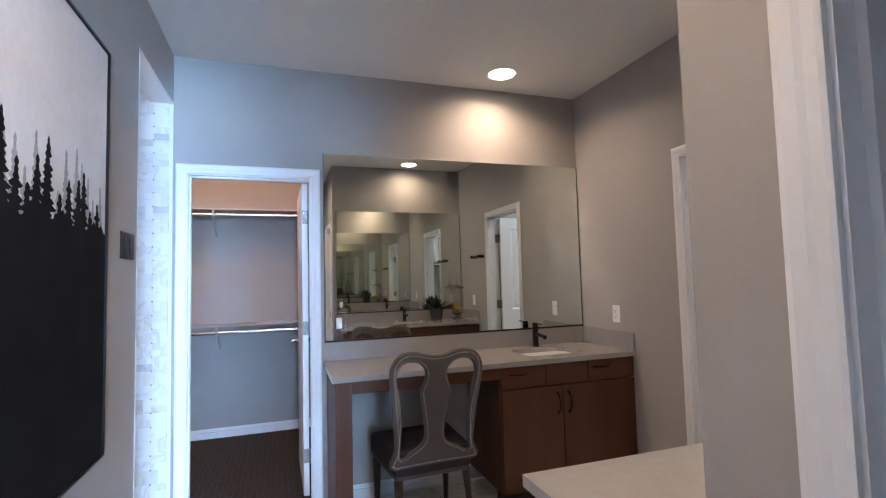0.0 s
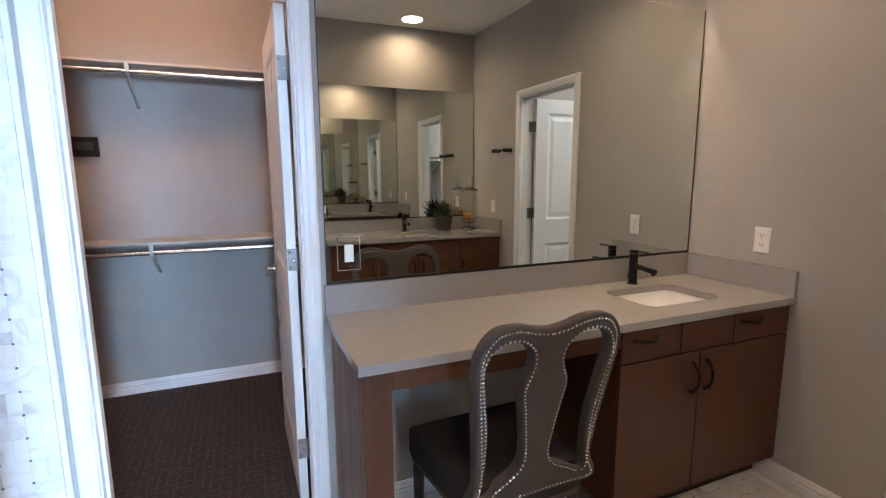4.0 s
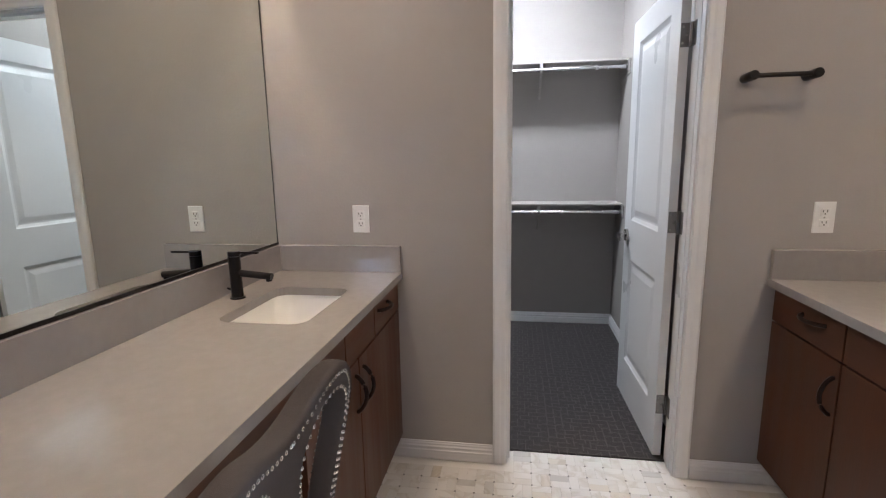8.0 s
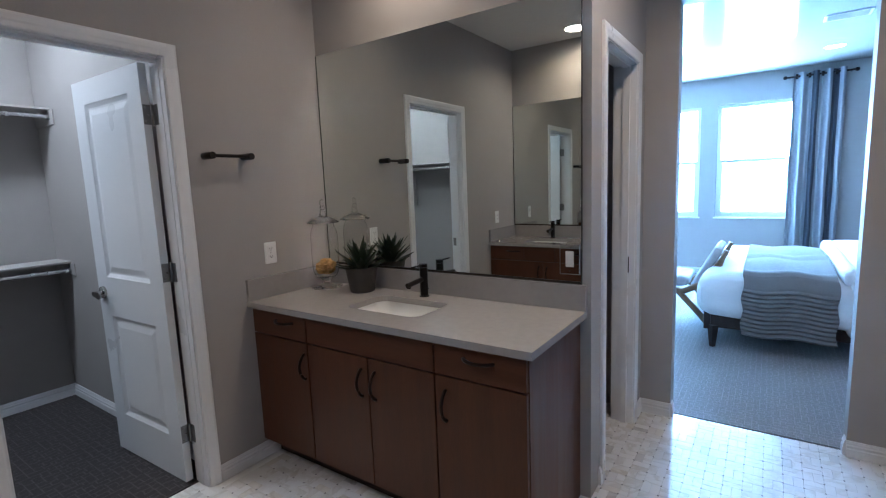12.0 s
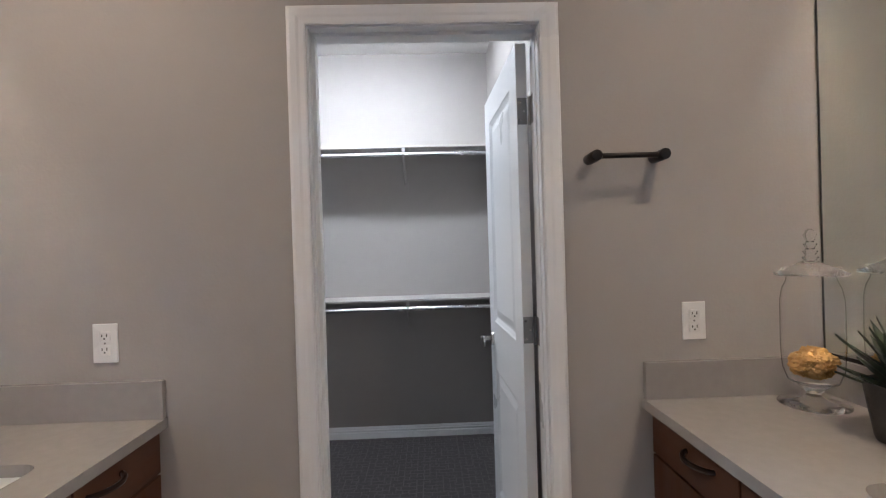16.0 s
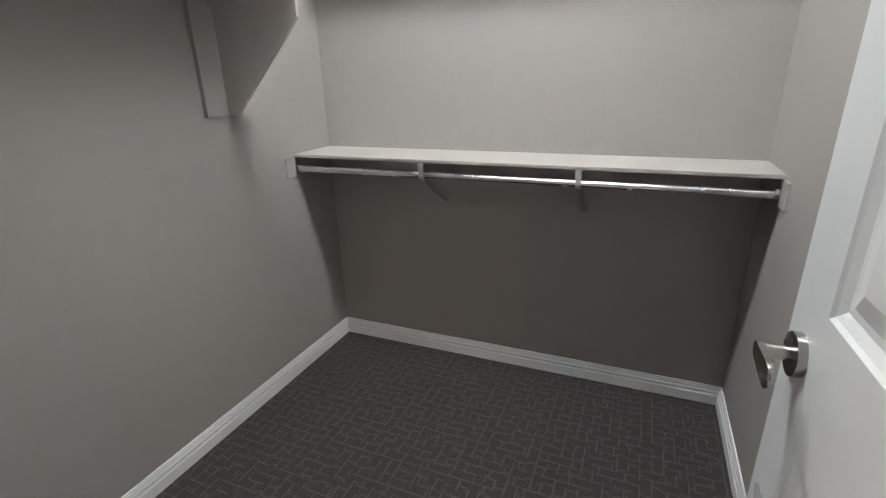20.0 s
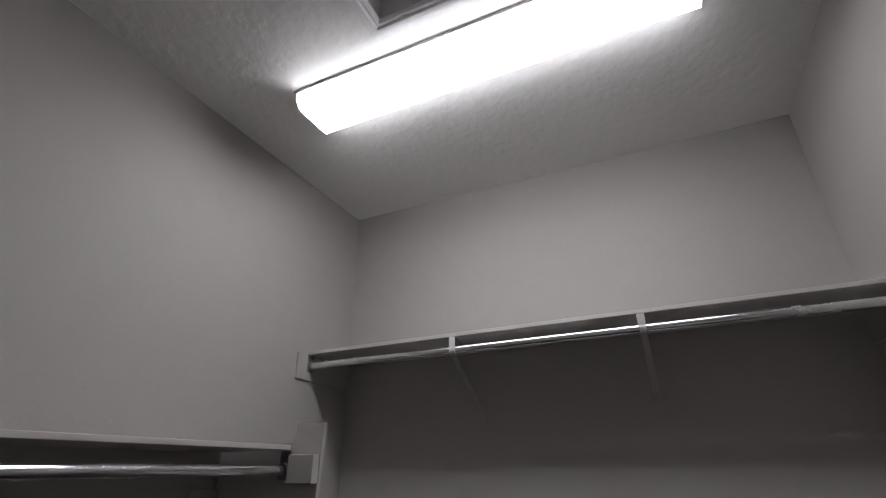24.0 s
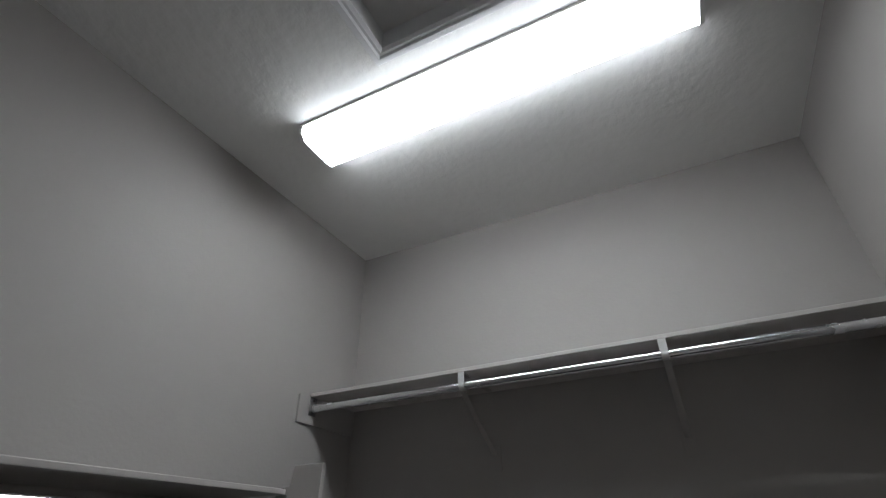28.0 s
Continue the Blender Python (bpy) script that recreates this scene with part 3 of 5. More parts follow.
def door_leaf(width, height, m, label):
    """A two-panel leaf: hinge edge at x = 0, free edge at x = width, faces at y = 0 and y = -0.035."""
    ob = thing("panel_door", (0, 0, 0), label, "door", "panel doors", m=m)
    st = 0.118
    z0 = 0.012
    rails = (z0, 0.235, 0.80, 1.012, 1.905, height)
    bm = boxes((0, st, -0.035, 0, z0, height), (width - st, width, -0.035, 0, z0, height))
    for a, b in ((rails[0], rails[1]), (rails[2], rails[3]), (rails[4], rails[5])):
        box(st, width - st, -0.035, 0, a, b, bm=bm)
    leaf = part("leaf", bm, DOOR, ob)
    for a, b in ((rails[1], rails[2]), (rails[3], rails[4])):
        bm = bmesh.new()
        for y, s in ((0, -1), (-0.035, 1)):
            # sticking, sunk field and raised centre
            lines = [(0, 0), (0.006, 0.004), (0.020, 0.010), (0.030, 0.010), (0.058, 0.004)]
            rings = []
            for u, d in lines:
                rings.append([bm.verts.new(c) for c in ((st + u, y + s * d, a + u), (width - st - u, y + s * d, a + u), (width - st - u, y + s * d, b - u), (st + u, y + s * d, b - u))])
            for p, q in zip(rings, rings[1:]):
                for k in range(4):
                    bm.faces.new((p[k], p[(k + 1) % 4], q[(k + 1) % 4], q[k]))
            bm.faces.new(rings[-1])
        part("panel", bm, DOOR, leaf)
    for side, y in ((1, 0.0), (-1, -0.035)):
        kx, kz = width - 0.062, 0.925
        rose = part("rose", rod((kx, y, kz), (kx, y + side * 0.012, kz), 0.033, 28), NICKEL, ob, "satin nickel rose", True)
        part("neck", rod((kx, y + side * 0.012, kz), (kx, y + side * 0.052, kz), 0.011, 16), NICKEL, rose, "", True)
        out = y + side * 0.046
        tail = [(kx + 0.0125 * math.cos(a), kz + 0.0125 * math.sin(a)) for a in (radians(-90 + 18 * k) for k in range(11))]
        tail += [(kx - 0.022, kz + 0.0125), (kx - 0.042, kz + 0.0135)]
        tail += [(kx - 0.058 + 0.022 * math.cos(a), kz - 0.006 + 0.0195 * math.sin(a)) for a in (radians(90 + 18 * k) for k in range(11))]
        tail += [(kx - 0.036, kz - 0.020), (kx - 0.018, kz - 0.0125)]
        part("lever", prism(tail, "y", *sorted((out, out + side * 0.010)), 0.0024), NICKEL, ob, "satin nickel paddle lever handle", True)
    for z in (0.26, 1.07, 1.797):
        leaf_plate = part("hinge_leaf", box(-0.0022, 0.0, -0.034, -0.002, z - 0.044, z + 0.044), STEEL, ob, "zinc steel hinge leaf let into the edge")
        for dy, dz in ((-0.010, -0.030), (-0.024, 0.0), (-0.010, 0.030)):
            part("screw", rod((-0.0022, dy, z + dz), (-0.0032, dy, z + dz), 0.0042, 10), NICKEL, leaf_plate)
    part("latch", box(width - 0.001, width + 0.002, -0.029, -0.006, 0.897, 0.953), STEEL, ob)
    return ob


# leaf A opens into its closet, hinged on the east jamb; leaf B on the south jamb
LEAF_W = AX1 - AX0 - 2 * JW - 0.005
door_leaf(LEAF_W, DH - JW - 0.004, pose(AX1 - JW - 0.045, T + 0.009, 0, 0, 0, 90.8), "white two-panel closet door standing open inward")
door_leaf(LEAF_W, DH - JW - 0.004, pose(T + 0.009, BY0 + JW + 0.046, 0, 0, 0, 1.6), "white two-panel closet door standing open inward")
hinges(FRAME_A, AX1 - JW, -1)
hinges(FRAME_B, BY0 + JW, 1)
part("strike_plate", box(CY0 + JW, CY0 + JW + 0.002, 0.03, 0.06, 0.90, 0.99), BRONZE, FRAME_C)
part("strike_plate", box(BY1 - JW - 0.002, BY1 - JW, 0.078, 0.108, 0.89, 0.96), STEEL, FRAME_B)


# ---- vanities ----
CTOP, CTH = 0.87, 0.03


def pull(points, parent):
    return part("pull", sweep(points, 0.0072, 8, 1.0), BRONZE, parent, "dark bronze arched pull", True)


def arch(c, along, out, length=0.122, rise=0.029):
    c, along, out = Vector(c), Vector(along), Vector(out)
    pts = [c - along * (length / 2)]
    for k in range(11):
        s = k / 10
        pts.append(c + along * (length * (s - 0.5)) + out * (0.006 + rise * math.sin(math.pi * s) ** 0.75))
    pts.append(c + along * (length / 2))
    return pts


def front(parent, name, x0, x1, z0, z1, y, out, material):
    """A slab front standing 19 mm proud of the carcass at y, with softened edges."""
    return part(name, box(x0 + 0.0015, x1 - 0.0015, y - out * 0.019, y, z0 + 0.0015, z1 - 0.0015, 0.0016), material, parent)


def faucet(x, y, way, label):
    """A single-lever basin tap; way: towards the basin along y."""
    ob = thing("faucet", (x, y, CTOP), label, "faucet", "basin taps")
    part("base", rod((x, y, CTOP), (x, y, CTOP + 0.006), 0.026, 28), BLACK, ob, "", True)
    part("body", rod((x, y, CTOP + 0.006), (x, y, CTOP + 0.150), 0.0205, 28), BLACK, ob, "", True)
    part("spout", rod((x, y, CTOP + 0.092), (x, y + way * 0.135, CTOP + 0.080), 0.0125, 20), BLACK, ob, "", True)
    part("aerator", rod((x, y + way * 0.124, CTOP + 0.080), (x, y + way * 0.124, CTOP + 0.064), 0.0105, 16), BLACK, ob, "", True)
    part("cap", rod((x, y, CTOP + 0.152), (x, y, CTOP + 0.168), 0.0205, 28), BLACK, ob, "", True)
    part("lever", box(x - 0.006, x + 0.006, min(y, y + way * 0.092), max(y, y + way * 0.092), CTOP + 0.160, CTOP + 0.167, 0.002), BLACK, ob)
    part("drain_rod", rod((x, y - way * 0.020, CTOP + 0.03), (x, y - way * 0.036, CTOP + 0.034), 0.004, 10), BLACK, ob)
    return ob


def sink(x0, x1, y0, y1, label):
    ob = thing("sink_basin", ((x0 + x1) / 2, (y0 + y1) / 2, CTOP - 0.17), label, "sink")
    bm = bmesh.new()
    rings = []
    zt = CTOP - CTH
    for off, z, r in ((0.03, zt, 0.07), (0.004, zt, 0.058), (0.002, zt - 0.02, 0.06), (-0.014, zt - 0.10, 0.07), (-0.048, zt - 0.130, 0.06), (-0.09, zt - 0.136, 0.02)):
        rings.append([bm.verts.new((x, y, z)) for x, y in rounded(x0 - off, x1 + off, y0 - off, y1 + off, r)])
    for a, b in zip(rings, rings[1:]):
        for k in range(len(a)):
            bm.faces.new((a[k], a[(k + 1) % len(a)], b[(k + 1) % len(a)], b[k]))
    bm.faces.new(rings[-1])
    part("bowl", bm, CERAMIC, ob, "", True)
    part("drain", lathe(((0.022, 0), (0.022, 0.003), (0.016, 0.0045)), ((x0 + x1) / 2, (y0 + y1) / 2, zt - 0.1365)), NICKEL, ob, "round metal drain", True)
    return ob


# long vanity with knee space on the north wall
V1X0, V1Y = -1.922, -0.567
counter = thing("worktop", (-0.96, -0.28, CTOP - CTH), "light grey quartz worktop with square edges", "worktop", "vanity worktops")
hole1 = rounded(-0.705, -0.295, -0.440, -0.152, 0.05)
part("slab", plate_with_hole([(V1X0, V1Y), (0, V1Y), (0, 0), (V1X0, 0)], hole1, CTOP - CTH, CTOP), QUARTZ, counter)
part("backsplash", box(V1X0, 0, -0.02, 0, CTOP, 0.984, 0.0015), QUARTZ, counter)
part("side_splash", box(-0.02, 0, V1Y + 0.004, -0.0205, CTOP, 0.984, 0.0015), QUARTZ, counter)
sink(-0.705, -0.295, -0.440, -0.152, "white undermount rectangular basin in the worktop")
faucet(-0.455, -0.080, -1, "matt black single-lever faucet on grey quartz")

FY = -0.526
cab = thing("vanity_cabinet", (-0.48, -0.27, 0), "reddish-brown stained wood sink cabinet", "cabinet", "vanity cabinets")
part("side_panel", box(-0.955, -0.937, FY, -0.002, 0.105, 0.839), WOOD_V, cab)
part("side_panel", box(-0.022, -0.004, FY, -0.002, 0.105, 0.839), WOOD_V, cab)
part("bottom_panel", box(-0.937, -0.022, FY, -0.002, 0.105, 0.123), WOOD_X, cab)
part("back_panel", box(-0.937, -0.022, -0.02, -0.002, 0.123, 0.839), WOOD_X, cab)
# dark sheet behind the fronts paints the shade in their gaps; toe kick likewise
part("gap_shade_sheet", box(-0.937, -0.022, FY + 0.001, FY + 0.006, 0.123, 0.839), CABINET_SHADE, cab)
part("toe_kick", box(-0.955, -0.004, -0.459, -0.445, 0.0, 0.105), CABINET_SHADE, cab)
for x0, x1, has in ((-0.953, -0.655, 1), (-0.652, -0.357, 0), (-0.354, -0.006, 1)):
    f = front(cab, "drawer" if has else "false_front", x0, x1, 0.707, 0.836, FY, 1, WOOD_X)
    if has:
        pull(arch(((x0 + x1) / 2 - (0.03 if x0 < -0.9 else 0.07), FY - 0.019, 0.792), (1, 0, 0), (0, -1, 0)), f)
for x0, x1, hx in ((-0.953, -0.543, -0.580), (-0.540, -0.006, -0.503)):
    f = front(cab, "cabinet_door", x0, x1, 0.108, 0.703, FY, 1, WOOD_V)
    pull(arch((hx, FY - 0.019, 0.597), (0, 0, 1), (0, -1, 0)), f)
desk = thing("vanity_end_panel", (-1.86, -0.27, 0), "stained wood end panel and apron of the knee space", "cabinet")
part("gable", box(-1.905, -1.887, -0.526, -0.022, 0.0, 0.839, 0.001), WOOD_V, desk)
part("stile", box(-1.905, -1.819, -0.545, -0.5265, 0.0, 0.839, 0.0015), WOOD_V, desk)
part("apron", box(-1.818, -0.9565, -0.545, -0.527, 0.772, 0.839, 0.0015), WOOD_X, desk)
part("cleat", box(-1.886, -0.9565, -0.06, -0.022, 0.77, 0.839), WOOD_X, desk)

# shorter vanity under the second mirror
V2X0, V2Y = -1.588, -2.007
counter2 = thing("worktop", (-0.79, -2.3, CTOP - CTH), "light grey quartz worktop with square edges", "worktop", "vanity worktops")
hole2 = rounded(-0.985, -0.550, -2.440, -2.165, 0.055)
part("slab", plate_with_hole([(V2X0, V2Y), (0, V2Y), (0, SH), (V2X0, SH)], hole2, CTOP - CTH, CTOP), QUARTZ, counter2)
part("backsplash", box(V2X0, 0, SH, SH + 0.02, CTOP, 0.984, 0.0015), QUARTZ, counter2)
part("side_splash", box(-0.02, 0, SH + 0.0205, V2Y - 0.004, CTOP, 0.984, 0.0015), QUARTZ, counter2)
sink(-0.985, -0.550, -2.440, -2.165, "white undermount rectangular basin in the worktop")
faucet(-0.775, -2.510, 1, "matt black single-lever faucet on grey quartz")
GY = -2.052
cab2 = thing("vanity_cabinet", (-0.78, -2.32, 0), "wide reddish-brown stained wood sink cabinet", "cabinet", "vanity cabinets")
part("side_panel", box(-1.558, -1.540, SH + 0.002, GY, 0.105, 0.839), WOOD_V, cab2)
part("side_panel", box(-0.022, -0.004, SH + 0.002, GY, 0.105, 0.839), WOOD_V, cab2)
part("bottom_panel", box(-1.540, -0.022, SH + 0.002, GY, 0.105, 0.123), WOOD_X, cab2)
part("back_panel", box(-1.540, -0.022, SH + 0.002, SH + 0.02, 0.123, 0.839), WOOD_X, cab2)
# second cabinet: gap and toe-space shade again given as dark colour
part("gap_shade_sheet", box(-1.540, -0.022, GY - 0.006, GY - 0.001, 0.123, 0.839), CABINET_SHADE, cab2)
part("toe_kick", box(-1.540, -0.004, -2.14, -2.126, 0.0, 0.105), CABINET_SHADE, cab2)
part("side_foot", box(-1.558, -1.540, SH + 0.002, -2.126, 0.0, 0.105), WOOD_V, cab2)
for x0, x1, has in ((-0.417, -0.006, 1), (-1.163, -0.421, 0), (-1.556, -1.167, 1)):
    f = front(cab2, "drawer" if has else "false_front", x0, x1, 0.707, 0.836, GY, -1, WOOD_X)
    if has:
        pull(arch((-0.262 if x0 > -0.5 else -1.366, GY + 0.019, 0.791), (1, 0, 0), (0, 1, 0)), f)
for x0, x1, hx in ((-0.417, -0.006, -0.393), (-0.808, -0.421, -0.770), (-1.163, -0.811, -0.849), (-1.556, -1.167, -1.216)):
    f = front(cab2, "cabinet_door", x0, x1, 0.108, 0.703, GY, -1, WOOD_V)
    pull(arch((hx, GY + 0.019, 0.585), (0, 0, 1), (0, 1, 0)), f)


# ---- mirrors ----
def mirror(x0, x1, z0, z1, y, way, label):
    """A wall mirror; way: out of the wall along y."""
    ob = thing("wall_mirror", ((x0 + x1) / 2, y, z0), label, "mirror", "vanity mirrors")
    ys = sorted((y + way * 0.001, y + way * 0.006))
    part("glass", box(x0, x1, *ys, z0, z1), MIRROR, ob)
    ye = sorted((y, y + way * 0.0075))
    for a, b in ((x0 - 0.001, x0 + 0.0025), (x1 - 0.003, x1 + 0.001)):
        part("edge", box(a, b, *ye, z0, z1), SLOT, ob, "dark ground glass edge")
    part("channel", box(x0 - 0.001, x1 + 0.001, *sorted((y, y + way * 0.009)), z0 - 0.005, z0 + 0.006), BLACK, ob, "black bottom channel")
    return ob


mirror(-1.912, -0.006, 0.990, 2.196, 0.0, -1, "large frameless wall mirror with a black lower channel")
mirror(-1.566, -0.006, 0.990, 2.196, SH, 1, "large frameless wall mirror with a black lower channel")


# ---- small wall fittings ----
def outlet(at, normal, label):
    """A duplex outlet: plate, two faces and their slots. normal: out of the wall, +-x or +-y."""
    ob = thing("wall_outlet", at, label, "outlet", "wall outlets")
    x, y, z = at
    nx, ny = normal
    tx, ty = (0, 1) if nx else (1, 0)

    def blk(u0, u1, d0, d1, z0, z1, bevel=0.0):
        xs = sorted((x + nx * d0 + tx * u0, x + nx * d1 + tx * u1))
        ys = sorted((y + ny * d0 + ty * u0, y + ny * d1 + ty * u1))
        return box(*xs, *ys, z + z0, z + z1, bevel)

    part("plate", blk(-0.036, 0.036, 0, 0.006, -0.058, 0.058, 0.002), PLASTIC, ob)
    for zc in (0.0205, -0.0205):
        face = part("receptacle", blk(-0.0165, 0.0165, 0.006, 0.0088, zc - 0.0145, zc + 0.0145, 0.0025), PLASTIC, ob)
        part("slot", blk(-0.0085, -0.0055, 0.0088, 0.0091, zc - 0.001, zc + 0.008), SLOT, face)
        part("slot", blk(0.0055, 0.0085, 0.0088, 0.0091, zc - 0.001, zc + 0.007), SLOT, face)
        part("slot", blk(-0.0025, 0.0025, 0.0088, 0.0091, zc - 0.009, zc - 0.004), SLOT, face)
    part("screw", blk(-0.0025, 0.0025, 0.006, 0.0068, -0.0025, 0.0025), STEEL, ob)
    return ob


outlet((0, -0.393, 1.098), (-1, 0), "white duplex outlet on the greige wall")
outlet((0, -2.173, 1.105), (-1, 0), "white duplex outlet on the greige wall")



def mirror_switch(x, y, z, way):
    """A rocker in a mirrored plate that lies on a mirror; way: out of the mirror along y."""
    ob = thing("mirror_switch", (x, y, z - 0.066), "white rocker switch in a mirrored plate on the mirror", "switch", "mirror switches")

    def blk(u0, u1, d0, d1, z0, z1, bevel=0.0):
        return box(x + u0, x + u1, *sorted((y + way * d0, y + way * d1)), z + z0, z + z1, bevel)
    part("plate", blk(-0.0425, 0.0425, 0.001, 0.0045, -0.065, 0.065, 0.0012), MIRROR, ob, "mirrored cover plate")
    for u0, u1, z0, z1 in ((-0.0445, -0.0425, -0.067, 0.067), (0.0425, 0.0445, -0.067, 0.067), (-0.0425, 0.0425, 0.065, 0.067), (-0.0425, 0.0425, -0.067, -0.065)):
        part("edge", blk(u0, u1, 0.0, 0.0045, z0, z1), STEEL, ob, "ground glass edge")
    rocker = part("rocker", blk(-0.0175, 0.0175, 0.0045, 0.0085, -0.034, 0.034, 0.0015), PLASTIC, ob, "white rocker")
    part("toggle", blk(-0.012, 0.012, 0.0085, 0.0105, -0.026, 0.026, 0.001), PLASTIC, rocker)
    for dz in (-0.051, 0.051):
        part("screw", rod((x, y + way * 0.0045, z + dz), (x, y + way * 0.0058, z + dz), 0.0035, 10), NICKEL, ob)
    return ob


mirror_switch(-1.8235, -0.006, 1.103, -1)
mirror_switch(-1.5145, SH + 0.006, 1.093, 1)

bar = thing("towel_bar", (0, -1.952, 1.60), "short matt black towel bar on the greige wall", "towel bar")
for y in (-1.860, -2.062):
    bm = lathe(((0.0165, 0.0), (0.0168, 0.001), (0.0168, 0.076), (0.0155, 0.079), (0.010, 0.080)), (0, 0, 0), 24)
    bmesh.ops.transform(bm, matrix=pose(0, y, 1.609, 0, -90, 0), verts=bm.verts)
    part("post", bm, BLACK, bar, "", True)
part("bar", rod((-0.061, -1.860, 1.609), (-0.061, -2.062, 1.609), 0.0085, 16), BLACK, bar, "", True)

sp = thing("light_switch", (WX, -0.857, 1.483), "dark bronze two-gang switch plate on the wall", "switch")
part("plate", box(WX, WX + 0.006, -0.945, -0.770, 1.483, 1.592, 0.002), BRONZE, sp)
for y in (-0.886, -0.829):
    part("rocker", box(WX + 0.006, WX + 0.010, y - 0.0165, y + 0.0165, 1.505, 1.571, 0.0015), BRONZE, sp)

tp = thing("alarm_keypad", (-3.025, CA_Y, 1.515), "black wall keypad box in the closet", "keypad")
part("case", box(-3.095, -2.955, CA_Y - 0.028, CA_Y, 1.515, 1.63, 0.004), BLACK, tp)
part("display", box(-3.07, -2.98, CA_Y - 0.030, CA_Y - 0.028, 1.555, 1.60), SLOT, tp)


def downlight(x, y, label="lit recessed downlight with a white trim"):
    ob = thing("downlight", (x, y, CEIL - 0.006), label, "ceiling light", "recessed downlights")
    part("trim", lathe(((0.097, 0.0), (0.097, 0.004), (0.084, 0.0055), (0.084, 0.0)), (x, y, CEIL - 0.006), 40, False), PLASTIC, ob, "white trim ring", True)
    part("lens", lathe(((0.0845, 0.001), (0.0845, 0.003)), (x, y, CEIL - 0.006), 40), BULB, ob, "glowing lens")
    return ob


# the third fixture is unseen, added to carry the passage beam
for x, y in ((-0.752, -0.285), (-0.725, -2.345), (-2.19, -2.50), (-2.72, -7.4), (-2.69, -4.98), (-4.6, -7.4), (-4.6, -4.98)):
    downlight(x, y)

# ---- picture of pine tops ----
PY0, PY1, PZ0, PZ1 = -2.47, -1.225, 0.82, 2.178
pic = thing("framed_painting", (WX, (PY0 + PY1) / 2, PZ0), "large painting of black pine tops on a pale sky", "painting")
part("canvas", box(WX + 0.004, WX + 0.034, PY0, PY1, PZ0, PZ1), CANVAS_PALE, pic)
fr = 0.008
part("frame", boxes((WX + 0.002, WX + 0.042, PY0 - fr, PY0, PZ0 - fr, PZ1 + fr), (WX + 0.002, WX + 0.042, PY1, PY1 + fr, PZ0 - fr, PZ1 + fr), (WX + 0.002, WX + 0.042, PY0, PY1, PZ1, PZ1 + fr), (WX + 0.002, WX + 0.042, PY0, PY1, PZ0 - fr, PZ0)), BLACK, pic, "thin black frame")


def pine(y, base, top, wide, rng):
    """The lumpy outline of a slim pine with drooping tiers, in y and z."""
    left, right = [], []
    n = max(7, int((top - base) / 0.017))
    lean = 0.02 * (rng.random() - 0.5)
    for k in range(n):
        s = k / n
        z, step = base + (top - base) * s, (top - base) / n
        c = y + lean * s
        w = wide * (1 - s) ** 0.85 * (0.72 + 0.28 * math.sin(k * 2.4 + wide * 400))
        a, d = w * (0.75 + 0.45 * rng.random()) + 0.0028, w * (0.75 + 0.45 * rng.random()) + 0.0028
        left += [(c - a * 0.72, z - step * 0.15), (c - a, z + step * 0.2), (c - a * 0.58, z + step * 0.7)]
        right += [(c + d * 0.72, z - step * 0.15), (c + d, z + step * 0.2), (c + d * 0.58, z + step * 0.7)]
    return [(min(max(a, PY0), PY1), b) for a, b in left + [(y + lean, top)] + right[::-1]]


rng = random.Random(8)
for name, material, x0, x1, count, tops, wide in (("far_tree", CANVAS_GREY, 0.034, 0.0346, 22, (1.62, 1.76), 0.044), ("near_tree", CANVAS_BLACK, 0.0346, 0.0354, 20, (1.60, 1.70), 0.082)):
    for k in range(count):
        u = (k + 0.15 + rng.random() * 0.7) / count
        y = PY0 + 0.02 + (PY1 - PY0 - 0.04) * u
        top = tops[0] + (tops[1] - tops[0]) * rng.random() + (0.11 * rng.random() if k % 4 == 1 else 0.0) + 0.10 * max(0.0, 0.75 - u)
        part(name, prism(pine(y, 1.40, top, wide + 0.05 * (top - tops[0]) + 0.012 * rng.random(), rng), "x", WX + x0, WX + x1 + 0.00001 * k), material, pic)
ground = [(PY0, PZ0), (PY1, PZ0)] + [(PY1 - (PY1 - PY0) * k / 60, 1.54 + 0.05 * rng.random()) for k in range(61)]
part("dark_ground", prism(ground, "x", WX + 0.034, WX + 0.0358), CANVAS_BLACK, pic)

# ---- upholstered chair ----


def smooth_line(points, n=6):
    out, m = [], len(points)
    for k in range(m):
        p0, p1, p2, p3 = (Vector(points[(k + d) % m]) for d in (-1, 0, 1, 2))
        for i in range(n):
            t = i / n
            out.append(0.5 * ((2 * p1) + (p2 - p0) * t + (2 * p0 - 5 * p1 + 4 * p2 - p3) * t * t + (3 * p1 - p0 - 3 * p2 + p3) * t ** 3))
    return [(v.x, v.y) for v in out]


half = [(0.0, 0.637), (0.05, 0.644), (0.12, 0.664), (0.195, 0.658), (0.242, 0.605), (0.254, 0.53), (0.240, 0.39), (0.224, 0.24), (0.216, 0.12), (0.216, 0.0)]
outer = half + [(-u, v) for u, v in half[:0:-1]]
outer_s = [(u, max(v, 0.0)) for u, v in smooth_line(outer, 5)]
open_r = [(0.190, 0.066), (0.185, 0.20), (0.188, 0.31), (0.207, 0.44), (0.218, 0.53), (0.200, 0.585), (0.158, 0.608), (0.100, 0.598), (0.062, 0.555), (0.061, 0.50), (0.083, 0.432), (0.072, 0.35), (0.058, 0.25), (0.052, 0.170), (0.072, 0.124), (0.130, 0.088)]
open_r = smooth_line(open_r, 5)
open_l = [(-u, v) for u, v in open_r]
